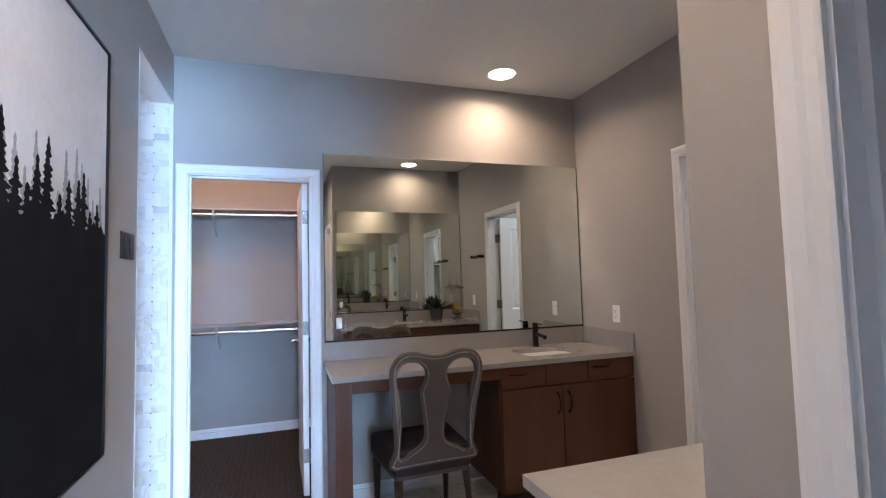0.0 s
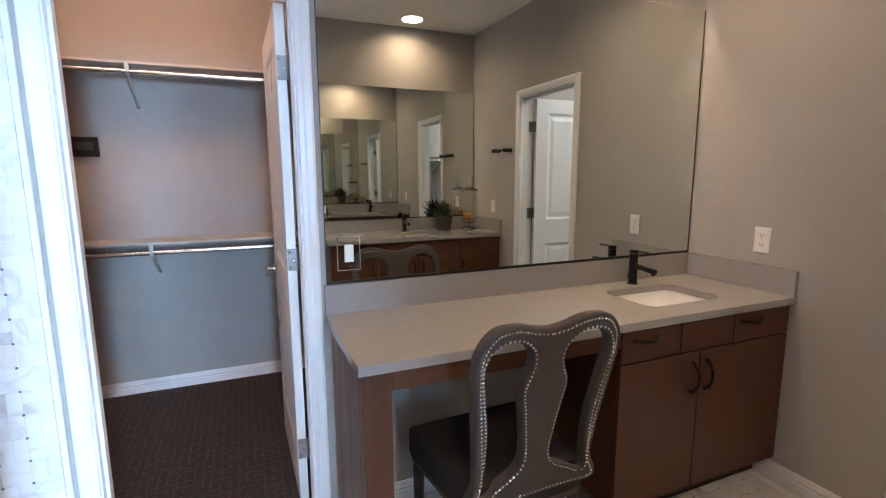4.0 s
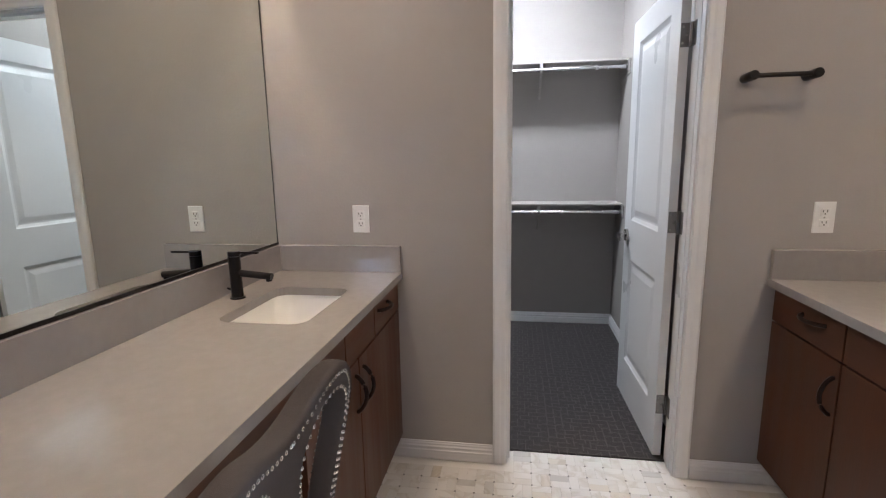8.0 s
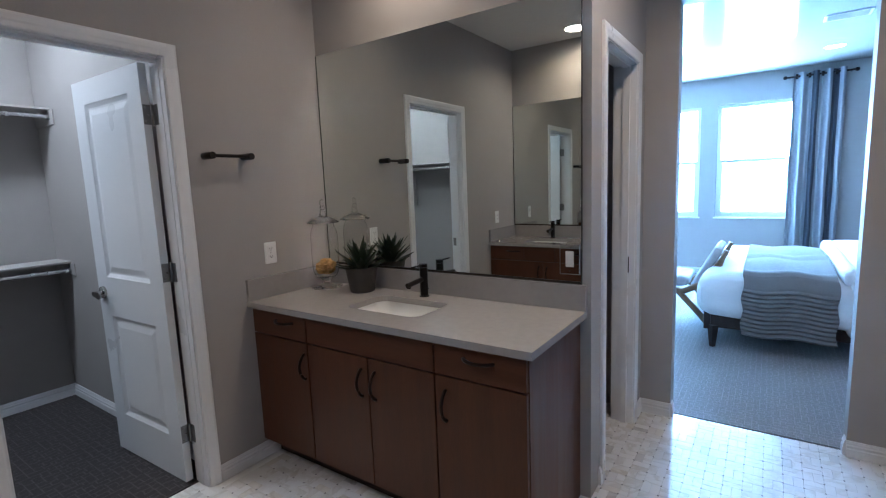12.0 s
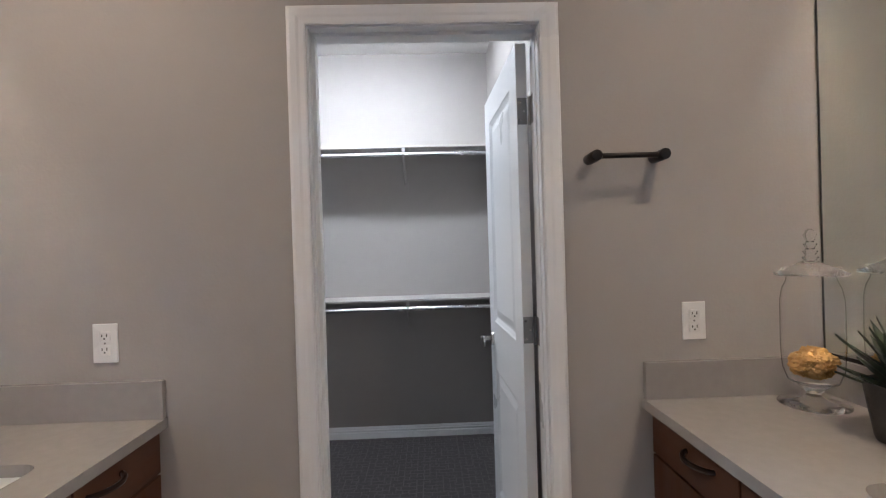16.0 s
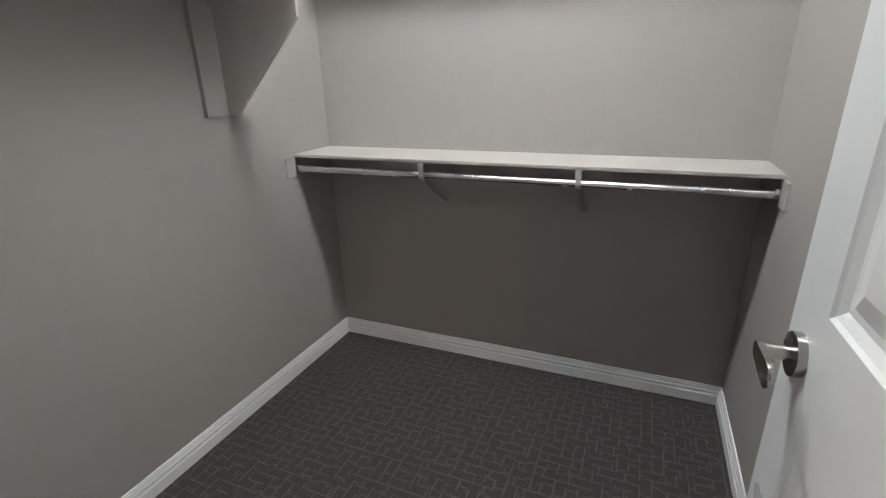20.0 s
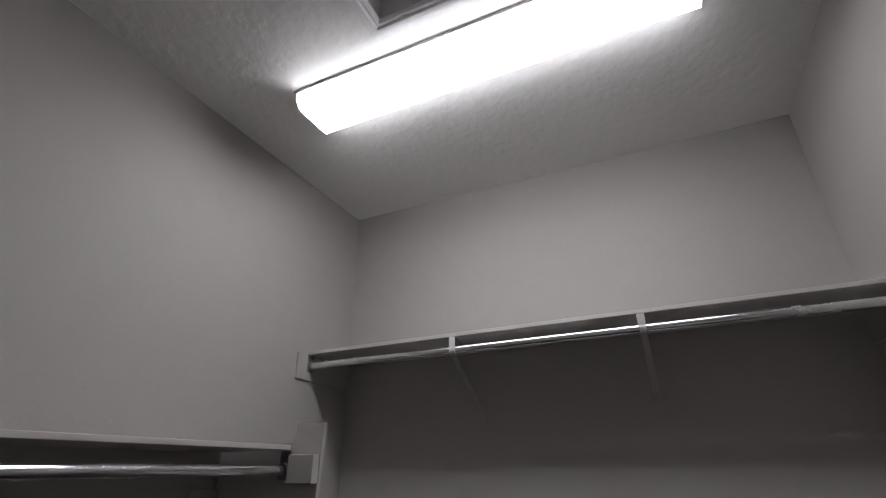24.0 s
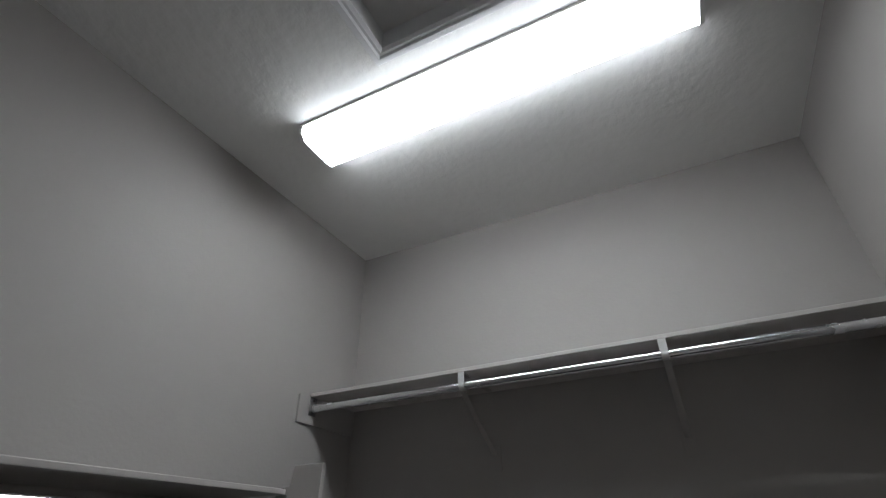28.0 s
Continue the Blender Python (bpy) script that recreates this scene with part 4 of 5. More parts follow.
CHAIR = pose(-1.410, -0.665, 0, 0, 0, 2.7)
chair = thing("upholstered_chair", (0, 0, 0), "grey upholstered chair with nailhead trim tucked under the vanity", "chair", m=CHAIR)
BACK_Z, LEAN = 0.398, 0.161


def back_point(u, v, d):
    """A point of the leaning, slightly hollow back: across, up, and out to the rear."""
    u, v = 0.997 * u, 0.907 * v
    bow = 0.07 * (v - 0.33) ** 2
    return (u, -d - LEAN * v - bow - 0.216 * (u * u), BACK_Z + v)


bm = bmesh.new()
edges = []
for line in (outer_s, open_r, open_l):
    vs = [bm.verts.new((u, 0, v)) for u, v in line]
    edges += [bm.edges.new((vs[k], vs[(k + 1) % len(vs)])) for k in range(len(vs))]
bmesh.ops.triangle_fill(bm, edges=edges, use_beauty=True)
ret = bmesh.ops.extrude_face_region(bm, geom=bm.faces[:])
bmesh.ops.translate(bm, vec=(0, 0.044, 0), verts=[g for g in ret["geom"] if isinstance(g, bmesh.types.BMVert)])
bmesh.ops.recalc_face_normals(bm, faces=bm.faces)
rim = [e for e in bm.edges if len(e.link_faces) == 2 and e.calc_face_angle(0) > 1.2]
bmesh.ops.bevel(bm, geom=rim, offset=0.011, segments=3, affect="EDGES", profile=0.5)
for v in bm.verts:
    u, d, h = v.co
    v.co = back_point(u, h, -d)
back = part("backrest", bm, FABRIC, chair, "", True)


def studs(line, inset, gap, sign, face=1):
    """Nail heads along a closed line, moved inwards by inset; face -1: on the front of the back."""
    bm = bmesh.new()
    pts = [Vector(p) for p in line]
    n = len(pts)
    carry = 0.0
    for k in range(n):
        a, b, z = pts[k], pts[(k + 1) % n], pts[k - 1]
        d = b - a
        side = Vector((-d.y, d.x)).normalized() * inset * sign
        s = carry
        while s < d.length:
            p = a + d.normalized() * s + side
            if p.y > 0.008:
                x, y, zz = back_point(p.x, p.y, 0.0 if face > 0 else -0.044)
                own = lathe(((0.0040, 0.0), (0.0033, 0.0018), (0.0015, 0.0028)), (0, 0, 0), 7)
                bmesh.ops.transform(own, matrix=Matrix.Translation((x, y + face * 0.0008, zz)) @ Matrix.Rotation(radians(90 * face), 4, "X"), verts=own.verts)
                merge(bm, own)
            s += gap
        carry = s - d.length
    return bm


turn = -1 if outer_s[1][0] > outer_s[0][0] else 1
for face in (1, -1):
    for line, inset, sign in ((outer_s, 0.019, turn), (open_r, 0.010, -1), (open_l, 0.010, 1)):
        tagged(part("nail_trim", studs(line, inset, 0.0142, sign, face), STUD, back, "row of polished nail heads"), kind="stuff")
part("seat", prism([(-0.215, 0.0), (0.215, 0.0), (0.245, 0.44), (-0.245, 0.44)], "z", 0.355, 0.475, 0.02), SEAT_DARK, chair, "dark padded seat", True)
part("seat_rail", prism([(-0.205, 0.01), (0.205, 0.01), (0.232, 0.425), (-0.232, 0.425)], "z", 0.335, 0.3555), FABRIC, chair)
for x, y, dx, dy in ((-0.19, 0.03, -0.01, -0.06), (0.19, 0.03, 0.01, -0.06), (-0.215, 0.40, 0, 0.005), (0.215, 0.40, 0, 0.005)):
    part("leg", rod((x + dx, y + dy, 0.0), (x, y, 0.336), 0.014, 4, None, 0.024), ESPRESSO, chair, "dark espresso leg")

# ---- plant and jar on the second vanity ----
pot = thing("potted_succulent", (-0.387, -2.462, CTOP), "green succulent in a dark ribbed concrete pot", "plant")
prof = [(0.062, 0.0), (0.066, 0.004), (0.070, 0.03), (0.078, 0.075), (0.085, 0.122), (0.086, 0.137), (0.081, 0.137), (0.077, 0.122), (0.062, 0.112)]
bm = lathe(prof, (-0.387, -2.462, CTOP), 40)
for v in bm.verts:
    a = math.atan2(v.co.y + 2.462, v.co.x + 0.387)
    k = 1 + 0.02 * math.cos(10 * a)
    v.co.x, v.co.y = -0.387 + (v.co.x + 0.387) * k, -2.462 + (v.co.y + 2.462) * k
part("pot", bm, CONCRETE, pot, "dark concrete pot", True)
part("soil", lathe(((0.070, 0.108), (0.02, 0.116)), (-0.387, -2.462, CTOP), 24), SOIL, pot)
rng = random.Random(11)


def leaf(length, width, lift, turn, base):
    """A thick pointed succulent leaf with a keel and a curl."""
    bm = bmesh.new()
    rows = []
    n = 8
    for k in range(n + 1):
        s = k / n
        w = width * math.sin(math.pi * min(1, 0.18 + 0.82 * s) ** 0.9) * (1 - 0.35 * s) if k < n else 0.0008
        up = math.sin(lift) * length * s + 0.05 * length * s * s * math.cos(lift)
        fwd = math.cos(lift) * length * s
        t = 0.012 * (1 - s) + 0.001
        rows.append([bm.verts.new(c) for c in ((fwd, -w, up + 0.004), (fwd, 0, up - t), (fwd, w, up + 0.004), (fwd, 0, up + t * 0.25))])
    for a, b in zip(rows, rows[1:]):
        for k in range(4):
            bm.faces.new((a[k], a[(k + 1) % 4], b[(k + 1) % 4], b[k]))
    bm.faces.new(rows[0][::-1])
    bm.faces.new(rows[-1])
    bmesh.ops.transform(bm, matrix=Matrix.Translation(base) @ Matrix.Rotation(turn, 4, "Z"), verts=bm.verts)
    return bm


for ring, count, length, lift in ((0, 12, 0.140, 0.30), (1, 12, 0.158, 0.62), (2, 10, 0.162, 0.95), (3, 6, 0.150, 1.28)):
    for k in range(count):
        part("leaf", leaf(length * (0.88 + 0.24 * rng.random()), 0.025 + 0.004 * rng.random(), lift + 0.16 * (rng.random() - 0.5), 2 * math.pi * (k + 0.5 * ring + 0.3 * rng.random()) / count, (-0.387, -2.462, CTOP + 0.112 + 0.008 * ring)), LEAF, pot, "", True)

JX, JY = -0.115, -2.455
jar = thing("apothecary_jar", (JX, JY, CTOP), "tall clear glass apothecary jar with a sea sponge", "jar")
body_profile = ((0.086, 0.0012), (0.088, 0.0035), (0.074, 0.008), (0.034, 0.016), (0.018, 0.028), (0.019, 0.040), (0.036, 0.054), (0.062, 0.070), (0.074, 0.107), (0.077, 0.172), (0.076, 0.301), (0.070, 0.338), (0.060, 0.358), (0.059, 0.371), (0.0575, 0.371), (0.0585, 0.357), (0.0685, 0.336), (0.0745, 0.301), (0.0755, 0.172), (0.0725, 0.110), (0.060, 0.074), (0.024, 0.060))
part("body", lathe(body_profile, (JX, JY, CTOP), 40), GLASS, jar, "clear glass body", True).visible_shadow = False
lid_profile = ((0.053, 0.373), (0.084, 0.374), (0.086, 0.377), (0.080, 0.382), (0.056, 0.395), (0.032, 0.407), (0.014, 0.415), (0.021, 0.424), (0.012, 0.431), (0.019, 0.441), (0.01, 0.450), (0.017, 0.462), (0.009, 0.470), (0.015, 0.482), (0.016, 0.491), (0.01, 0.501), (0.003, 0.506))
lid = part("lid", lathe(lid_profile, (JX, JY, CTOP), 40), GLASS, jar, "domed glass lid with a beaded knob", True)
lid.visible_shadow = False
bm = bmesh.new()
for ring_r, ring_z, count in ((0.084, 0.3775, 26), (0.066, 0.392, 20)):
    for k in range(count):
        a = 2 * math.pi * k / count
        own = bmesh.new()
        bmesh.ops.create_icosphere(own, subdivisions=2, radius=0.0052)
        bmesh.ops.translate(own, vec=(JX + ring_r * math.cos(a), JY + ring_r * math.sin(a), CTOP + ring_z), verts=own.verts)
        merge(bm, own)
beads = part("bead_rim", bm, GLASS, lid, "rim of small glass beads", True)
beads.visible_shadow = False
sponge = thing("sea_sponge", (JX, JY, CTOP + 0.076), "rough yellow sea sponge inside the glass jar", "sponge")
bm = bmesh.new()
bmesh.ops.create_icosphere(bm, subdivisions=5, radius=0.054)
for v in bm.verts:
    n = noise.noise(v.co * 28) * 0.014 + noise.noise(v.co * 90) * 0.009 + noise.noise(v.co * 200) * 0.005
    v.co = v.co * (1 + n / 0.060)
    v.co.z = max(v.co.z * 0.84, -0.042)
    v.co += Vector((JX, JY, CTOP + 0.120))
part("sponge_body", bm, SPONGE, sponge, "", True)


# ---- closet shelving ----
def bracket(parent, z, wall, way, rod_z, drop=0.25):
    """A shelf-and-rod bracket: tab under the front edge, hook round the rod, slanting arm, foot on the wall. way: unit step from wall to front, in plan."""
    ax, ay = way
    sx, sy = abs(ay), abs(ax)

    def at(d, zz):
        return (wall[0] + ax * d, wall[1] + ay * d, zz)

    def blk(d0, d1, half, z0, z1, bevel=0.0):
        (xa, ya, _), (xb, yb, _) = at(d0, 0), at(d1, 0)
        return box(min(xa, xb) - sx * half, max(xa, xb) + sx * half, min(ya, yb) - sy * half, max(ya, yb) + sy * half, z0, z1, bevel)
    ob = part("bracket", sweep((at(ROD_D + 0.004, rod_z - 0.016), at(ROD_D * 0.62, rod_z - 0.085), at(0.010, z - drop + 0.03)), 0.0095, 8, 0.3), PAINT, parent, "wall-coloured shelf and rod bracket", True)
    part("tab", blk(ROD_D + 0.012, ROD_D + 0.0145, 0.0105, rod_z + 0.004, z - 0.009, 0.0006), BRACKET, ob, "white steel tab")
    bm = bmesh.new()
    rings = []
    for k in range(9):
        a = radians(160 + 220 * k / 8)
        rings.append([bm.verts.new(Vector(at(ROD_D + r * math.cos(a), rod_z + r * math.sin(a))) + Vector((sx * h, sy * h, 0))) for r, h in ((0.0142, -0.009), (0.0172, -0.009), (0.0172, 0.009), (0.0142, 0.009))])
    for p, q in zip(rings, rings[1:]):
        for k in range(4):
            bm.faces.new((p[k], p[(k + 1) % 4], q[(k + 1) % 4], q[k]))
    bm.faces.new(rings[0][::-1])
    bm.faces.new(rings[-1])
    part("hook", bm, BRACKET, ob, "", True)
    part("arm_strap", blk(0.020, ROD_D, 0.0095, z - 0.0115, z - 0.009), PAINT, ob)
    part("foot", blk(0.0, 0.003, 0.019, z - drop - 0.02, z - drop + 0.06, 0.0008), PAINT, ob)
    return ob


ROD_D = 0.256


def shelf_run(lo, hi, z, wall, axis, stops, label, ends=(1, 1), lift=0.0, rod_drop=0.058):
    """A shelf board with cleats, rod, sockets and brackets along a wall. axis 'y': on the wall x = wall, facing -x; axis 'x': on the wall y = wall, facing -y."""
    mid = (lo + hi) / 2
    rz = z - rod_drop

    def bx(u0, u1, d0, d1, z0, z1, bevel=0.0):
        if axis == "y":
            return box(wall - d1, wall - d0, u0, u1, z0, z1, bevel)
        return box(u0, u1, wall - d1, wall - d0, z0, z1, bevel)

    def pt(u, d, zz):
        return (wall - d, u, zz) if axis == "y" else (u, wall - d, zz)
    ob = thing("closet_shelf", pt(mid, 0.13, z - 0.008), label, "shelf", "closet shelves")
    part("board", bx(lo, hi, 0.0, 0.268, z + lift - 0.008, z + lift + 0.005, 0.002), SHELF, ob)
    for k, (u, s) in enumerate(((lo, 1), (hi, -1))):
        if ends[k]:
            part("end_cleat", bx(min(u, u + s * 0.009), max(u, u + s * 0.009), 0.0, 0.328, z - 0.092, z + lift - 0.0085, 0.002), PAINT, ob, "cleat painted like the wall, longer than the shelf")
        uu = u + s * (0.009 if ends[k] else 0.0)
        socket = part("rod_socket", bx(min(uu, uu + s * 0.003), max(uu, uu + s * 0.003), ROD_D - 0.018, ROD_D + 0.018, rz - 0.024, z + lift - 0.0090, 0.001), STEEL, ob, "zinc steel rod socket")
        part("cup", rod(pt(uu + s * 0.003, ROD_D, rz), pt(uu + s * 0.013, ROD_D, rz), 0.0175, 18), STEEL, socket, "", True)
        part("screw", rod(pt(uu + s * 0.003, ROD_D, z + lift - 0.020), pt(uu + s * 0.0045, ROD_D, z + lift - 0.020), 0.0045, 10), NICKEL, socket)
    part("rod", rod(pt(lo + 0.02, ROD_D, rz), pt(hi - 0.02, ROD_D, rz), 0.0135, 18), CHROME, ob, "chrome hanging rod", True)
    for u in stops:
        bracket(ob, z + lift, pt(u, 0.0, 0)[:2], (-1, 0) if axis == "y" else (0, -1), rz)
    return ob


shelf_run(CB_S, 0.0, 1.010, CB_X, "y", (-0.613, -1.213), "painted lower closet shelf with a chrome rod")
shelf_run(CB_S, 0.0, 2.010, CB_X, "y", (-0.613, -1.213), "painted upper closet shelf with a chrome rod", lift=0.014, rod_drop=0.036)
side = shelf_run(T, 1.357, 1.668, 0.0, "x", (0.60,), "painted side shelf with a chrome rod and end panel", (1, 0))
part("end_panel", prism([(0, 1.202), (-0.058, 1.202), (-0.362, 1.503), (-0.372, 1.728), (-0.280, 1.728), (-0.272, 1.676), (0, 1.676)], "x", 1.3635, 1.3765, 0.0015), SHELF, side, "angled end panel")
part("rod_block", box(1.338, 1.3632, -0.364, -0.280, 1.577, 1.648, 0.002), SHELF, side)
part("wall_board", box(1.268, 1.363, -0.018, 0.0, 1.202, 1.562, 0.001), PAINT, side)
shelf_run(CA_X0, CA_X1, 1.010, CA_Y, "x", (-2.70, -1.75), "painted lower closet shelf with a chrome rod")
shelf_run(CA_X0, CA_X1, 2.010, CA_Y, "x", (-2.73, -1.75), "painted upper closet shelf with a chrome rod", lift=0.014, rod_drop=0.036)


# ---- closet lamp and attic hatch ----
def wrap_lamp(x0, x1, y0, y1, glowing, side_glow, label):
    """A ceiling lamp with a wrap-round cover: the cover's sides and underside, end caps and a slim housing."""
    ob = thing("fluorescent_lamp", ((x0 + x1) / 2, (y0 + y1) / 2, CEIL - 0.075), label, "ceiling light")
    along_y = (y1 - y0) > (x1 - x0)
    lo, hi = (y0, y1) if along_y else (x0, x1)
    c, w = ((x0 + x1) / 2, (x1 - x0) / 2) if along_y else ((y0 + y1) / 2, (y1 - y0) / 2)
    axis = "y" if along_y else "x"
    under = [(-w * 0.99, CEIL - 0.042), (-w * 0.80, CEIL - 0.062), (-w * 0.5, CEIL - 0.066), (w * 0.5, CEIL - 0.066), (w * 0.80, CEIL - 0.062), (w * 0.99, CEIL - 0.042)]
    cap = [(-w, CEIL - 0.012), *under, (w, CEIL - 0.012)]
    part("diffuser", prism([(c + u, v) for u, v in under], axis, lo + 0.012, hi - 0.012), glowing, ob, "glowing ribbed diffuser")
    for s in (-1, 1):
        part("side_diffuser", prism([(c + s * w, CEIL - 0.012), (c + s * w * 0.99, CEIL - 0.0415), (c + s * w * 0.96, CEIL - 0.0415), (c + s * w * 0.96, CEIL - 0.012)], axis, lo + 0.012, hi - 0.012), side_glow, ob, "glowing side of the diffuser")
    lip = (x0 - 0.004, x1 + 0.004, lo, hi) if along_y else (lo, hi, y0 - 0.004, y1 + 0.004)
    part("housing", box(*lip, CEIL - 0.0115, CEIL), BRACKET, ob)
    for a, b in ((lo, lo + 0.012), (hi - 0.012, hi)):
        part("end_cap", prism([(c + u * 1.03, v - 0.002) for u, v in cap], axis, a, b), PLASTIC, ob, "white end cap")
    return ob


wrap_lamp(1.130, 1.306, -1.517, -0.313, TUBE, TUBE_SIDE, "lit white fluorescent ceiling lamp in the closet")
# unseen fixture, added for the warm light on this closet's upper wall
wrap_lamp(-3.2, -2.0, 0.72, 0.90, TUBE_WARM, TUBE_WARM, "unseen warm ceiling lamp added in the second closet")

hatch = thing("attic_hatch", ((HX0 + HX1) / 2, (HY0 + HY1) / 2, CEIL - 0.016), "white moulded attic access hatch in the ceiling", "hatch")
part("cover", box(HX0, HX1, HY0, HY1, CEIL + 0.062, CEIL + 0.08), CEILING, hatch, "textured cover panel")
bm = bmesh.new()
HP = ((-0.003, 0.064), (-0.003, -0.006), (0.008, -0.010), (0.016, -0.009), (0.022, -0.013), (0.038, -0.013), (0.042, -0.007), (0.042, 0.0))
rows = []
for (x, y), (ox, oy) in zip(((HX0, HY0), (HX1, HY0), (HX1, HY1), (HX0, HY1)), ((-1, -1), (1, -1), (1, 1), (-1, 1))):
    rows.append([bm.verts.new((x + ox * u, y + oy * u, CEIL + v)) for u, v in HP])
for k in range(4):
    a, b = rows[k], rows[(k + 1) % 4]
    for i in range(len(HP) - 1):
        bm.faces.new((a[i], a[i + 1], b[i + 1], b[i]))
part("moulding", bm, TRIM, hatch, "white mitred moulding")

# ---- passage door on the west wall, south end ----
door_set(4, -3.46, -2.80, DH - JW, Matrix(((0, -1, 0, WX), (1, 0, 0, 0), (0, 0, 1, 0), (0, 0, 0, 1))), "white cased doorway with a closed door")
door_leaf(0.655, DH - JW - 0.004, Matrix(((0, -1, 0, WX - 0.075), (1, 0, 0, -3.4575), (0, 0, 1, 0), (0, 0, 0, 1))), "white two-panel door standing closed")

# ---- bedroom seen through the open doorway ----
for k, (a, b) in enumerate(WINS):
    ob = thing(f"window_{k + 1}", ((a + b) / 2, BW_Y - 0.06, WZ0), "white vinyl single-hung window full of daylight", "window", kind="structure")
    y0, y1 = BW_Y - 0.085, BW_Y - 0.04
    f = 0.045
    part("window_frame", boxes((a, a + f, y0, y1, WZ0, WZ1), (b - f, b, y0, y1, WZ0, WZ1), (a + f, b - f, y0, y1, WZ1 - f, WZ1), (a + f, b - f, y0, y1, WZ0, WZ0 + f)), VINYL, ob)
    zm = 1.605
    part("meeting_rail", box(a + f, b - f, y0 - 0.004, y1 + 0.004, zm - 0.022, zm + 0.022, 0.003), VINYL, ob)
    part("lower_sash", boxes((a + f, a + f + 0.028, y0 + 0.01, y1 + 0.004, WZ0 + f, zm - 0.022), (b - f - 0.028, b - f, y0 + 0.01, y1 + 0.004, WZ0 + f, zm - 0.022), (a + f + 0.028, b - f - 0.028, y0 + 0.01, y1 + 0.004, WZ0 + f, WZ0 + f + 0.03)), VINYL, ob)
    for z0, z1 in ((WZ0 + f, zm - 0.022), (zm + 0.022, WZ1 - f)):
        p = part("pane", box(a + f, b - f, y0 + 0.018, y0 + 0.022, z0, z1), PANE, ob)
        p.visible_shadow = False
    part("window_sill", box(a - 0.02, b + 0.02, BW_Y - 0.04, BW_Y + 0.03, WZ0 - 0.022, WZ0 - 0.001, 0.004), TRIM, ob)
# unseen window, added to go with the extra shower daylight
ws = thing("window_3", (-4.25, -1.1, 1.55), "unseen high shower window added to brighten the tiles", "window", kind="structure")
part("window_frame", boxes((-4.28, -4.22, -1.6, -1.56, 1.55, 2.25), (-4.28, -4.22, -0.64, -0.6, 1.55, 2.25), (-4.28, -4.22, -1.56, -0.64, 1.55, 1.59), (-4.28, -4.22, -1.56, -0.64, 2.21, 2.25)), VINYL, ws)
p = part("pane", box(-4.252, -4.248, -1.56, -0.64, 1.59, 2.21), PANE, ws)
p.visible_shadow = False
structure("backdrop", box(-16, 12, -16.2, -16.0, -0.3, 12), SKY_GLOW, "bright hazy distance beyond the windows", "backdrop")
structure("ground", box(-90, 90, -90, 90, -0.4, -0.3), STUCCO, "pale ground outside the house", "ground")

vent = thing("ceiling_vent", (-2.70, -6.13, CEIL - 0.012), "white slatted air vent in the bedroom ceiling", "vent")
part("frame", boxes((-2.86, -2.84, -6.23, -6.03, CEIL - 0.010, CEIL), (-2.56, -2.54, -6.23, -6.03, CEIL - 0.010, CEIL), (-2.84, -2.56, -6.23, -6.21, CEIL - 0.010, CEIL), (-2.84, -2.56, -6.05, -6.03, CEIL - 0.010, CEIL)), TRIM, vent)
part("backing", box(-2.84, -2.56, -6.21, -6.05, CEIL - 0.002, CEIL), SLOT, vent)
for k in range(8):
    bm = box(-0.14, 0.14, -0.008, 0.008, -0.0006, 0.0006)
    bmesh.ops.transform(bm, matrix=pose(-2.70, -6.20 + 0.02 * k, CEIL - 0.008, 35, 0, 0), verts=bm.verts)
    part("slat", bm, TRIM, vent)

# curtain of striped panels on a black rod
CX0, CX1, CYY = -2.92, -2.40, -8.30
rodt = thing("curtain_rod", (-2.66, CYY, 2.60), "black curtain rod with round finials", "curtain rod")
part("pole", rod((-3.0, CYY, 2.61), (-2.33, CYY, 2.61), 0.011, 14), BLACK, rodt, "", True)
for x, s in ((-3.0, -1), (-2.33, 1)):
    bm = bmesh.new()
    bmesh.ops.create_uvsphere(bm, u_segments=14, v_segments=8, radius=0.024)
    bmesh.ops.translate(bm, vec=(x + s * 0.016, CYY, 2.61), verts=bm.verts)
    part("finial", bm, BLACK, rodt, "", True)
for x in (-2.97, -2.36):
    part("wall_bracket", rod((x, CYY, 2.61), (x, BW_Y, 2.61), 0.008, 10), BLACK, rodt)
cur = thing("grommet_curtain", ((CX0 + CX1) / 2, CYY, 0.02), "grey and pale striped grommet curtain", "curtain")


def fold(s):
    return 0.045 * math.sin(2 * math.pi * 4 * s)


for k in range(8):
    bm = bmesh.new()
    s0, s1 = k / 8, (k + 1) / 8
    rows = []
    for j in range(13):
        s = s0 + (s1 - s0) * j / 12
        x = CX0 + (CX1 - CX0) * s
        rows.append([bm.verts.new((x + 0.01 * math.sin(9 * z + 20 * s) * (2.6 - z) / 2.6, CYY + fold(s) * (1 + 0.12 * (2.6 - z)) + d, z)) for d in (-0.0015, 0.0015) for z in (2.655, 2.3, 1.9, 1.5, 1.1, 0.7, 0.3, 0.02)])
    for a, b in zip(rows, rows[1:]):
        for i in range(7):
            bm.faces.new((a[i], a[i + 1], b[i + 1], b[i]))
            bm.faces.new((a[8 + i], b[8 + i], b[9 + i], a[9 + i]))
        bm.faces.new((a[7], a[15], b[15], b[7]))
        bm.faces.new((a[0], b[0], b[8], a[8]))
    part("panel", bm, CURTAIN_A if k in (1, 4) else CURTAIN_B, cur, "", True)
for k in range(8):
    x = CX0 + (CX1 - CX0) * (k + 0.5) / 8
    part("grommet", rod((x - 0.012, CYY, 2.61), (x + 0.012, CYY, 2.61), 0.03, 18), BLACK, cur, "black grommet ring")

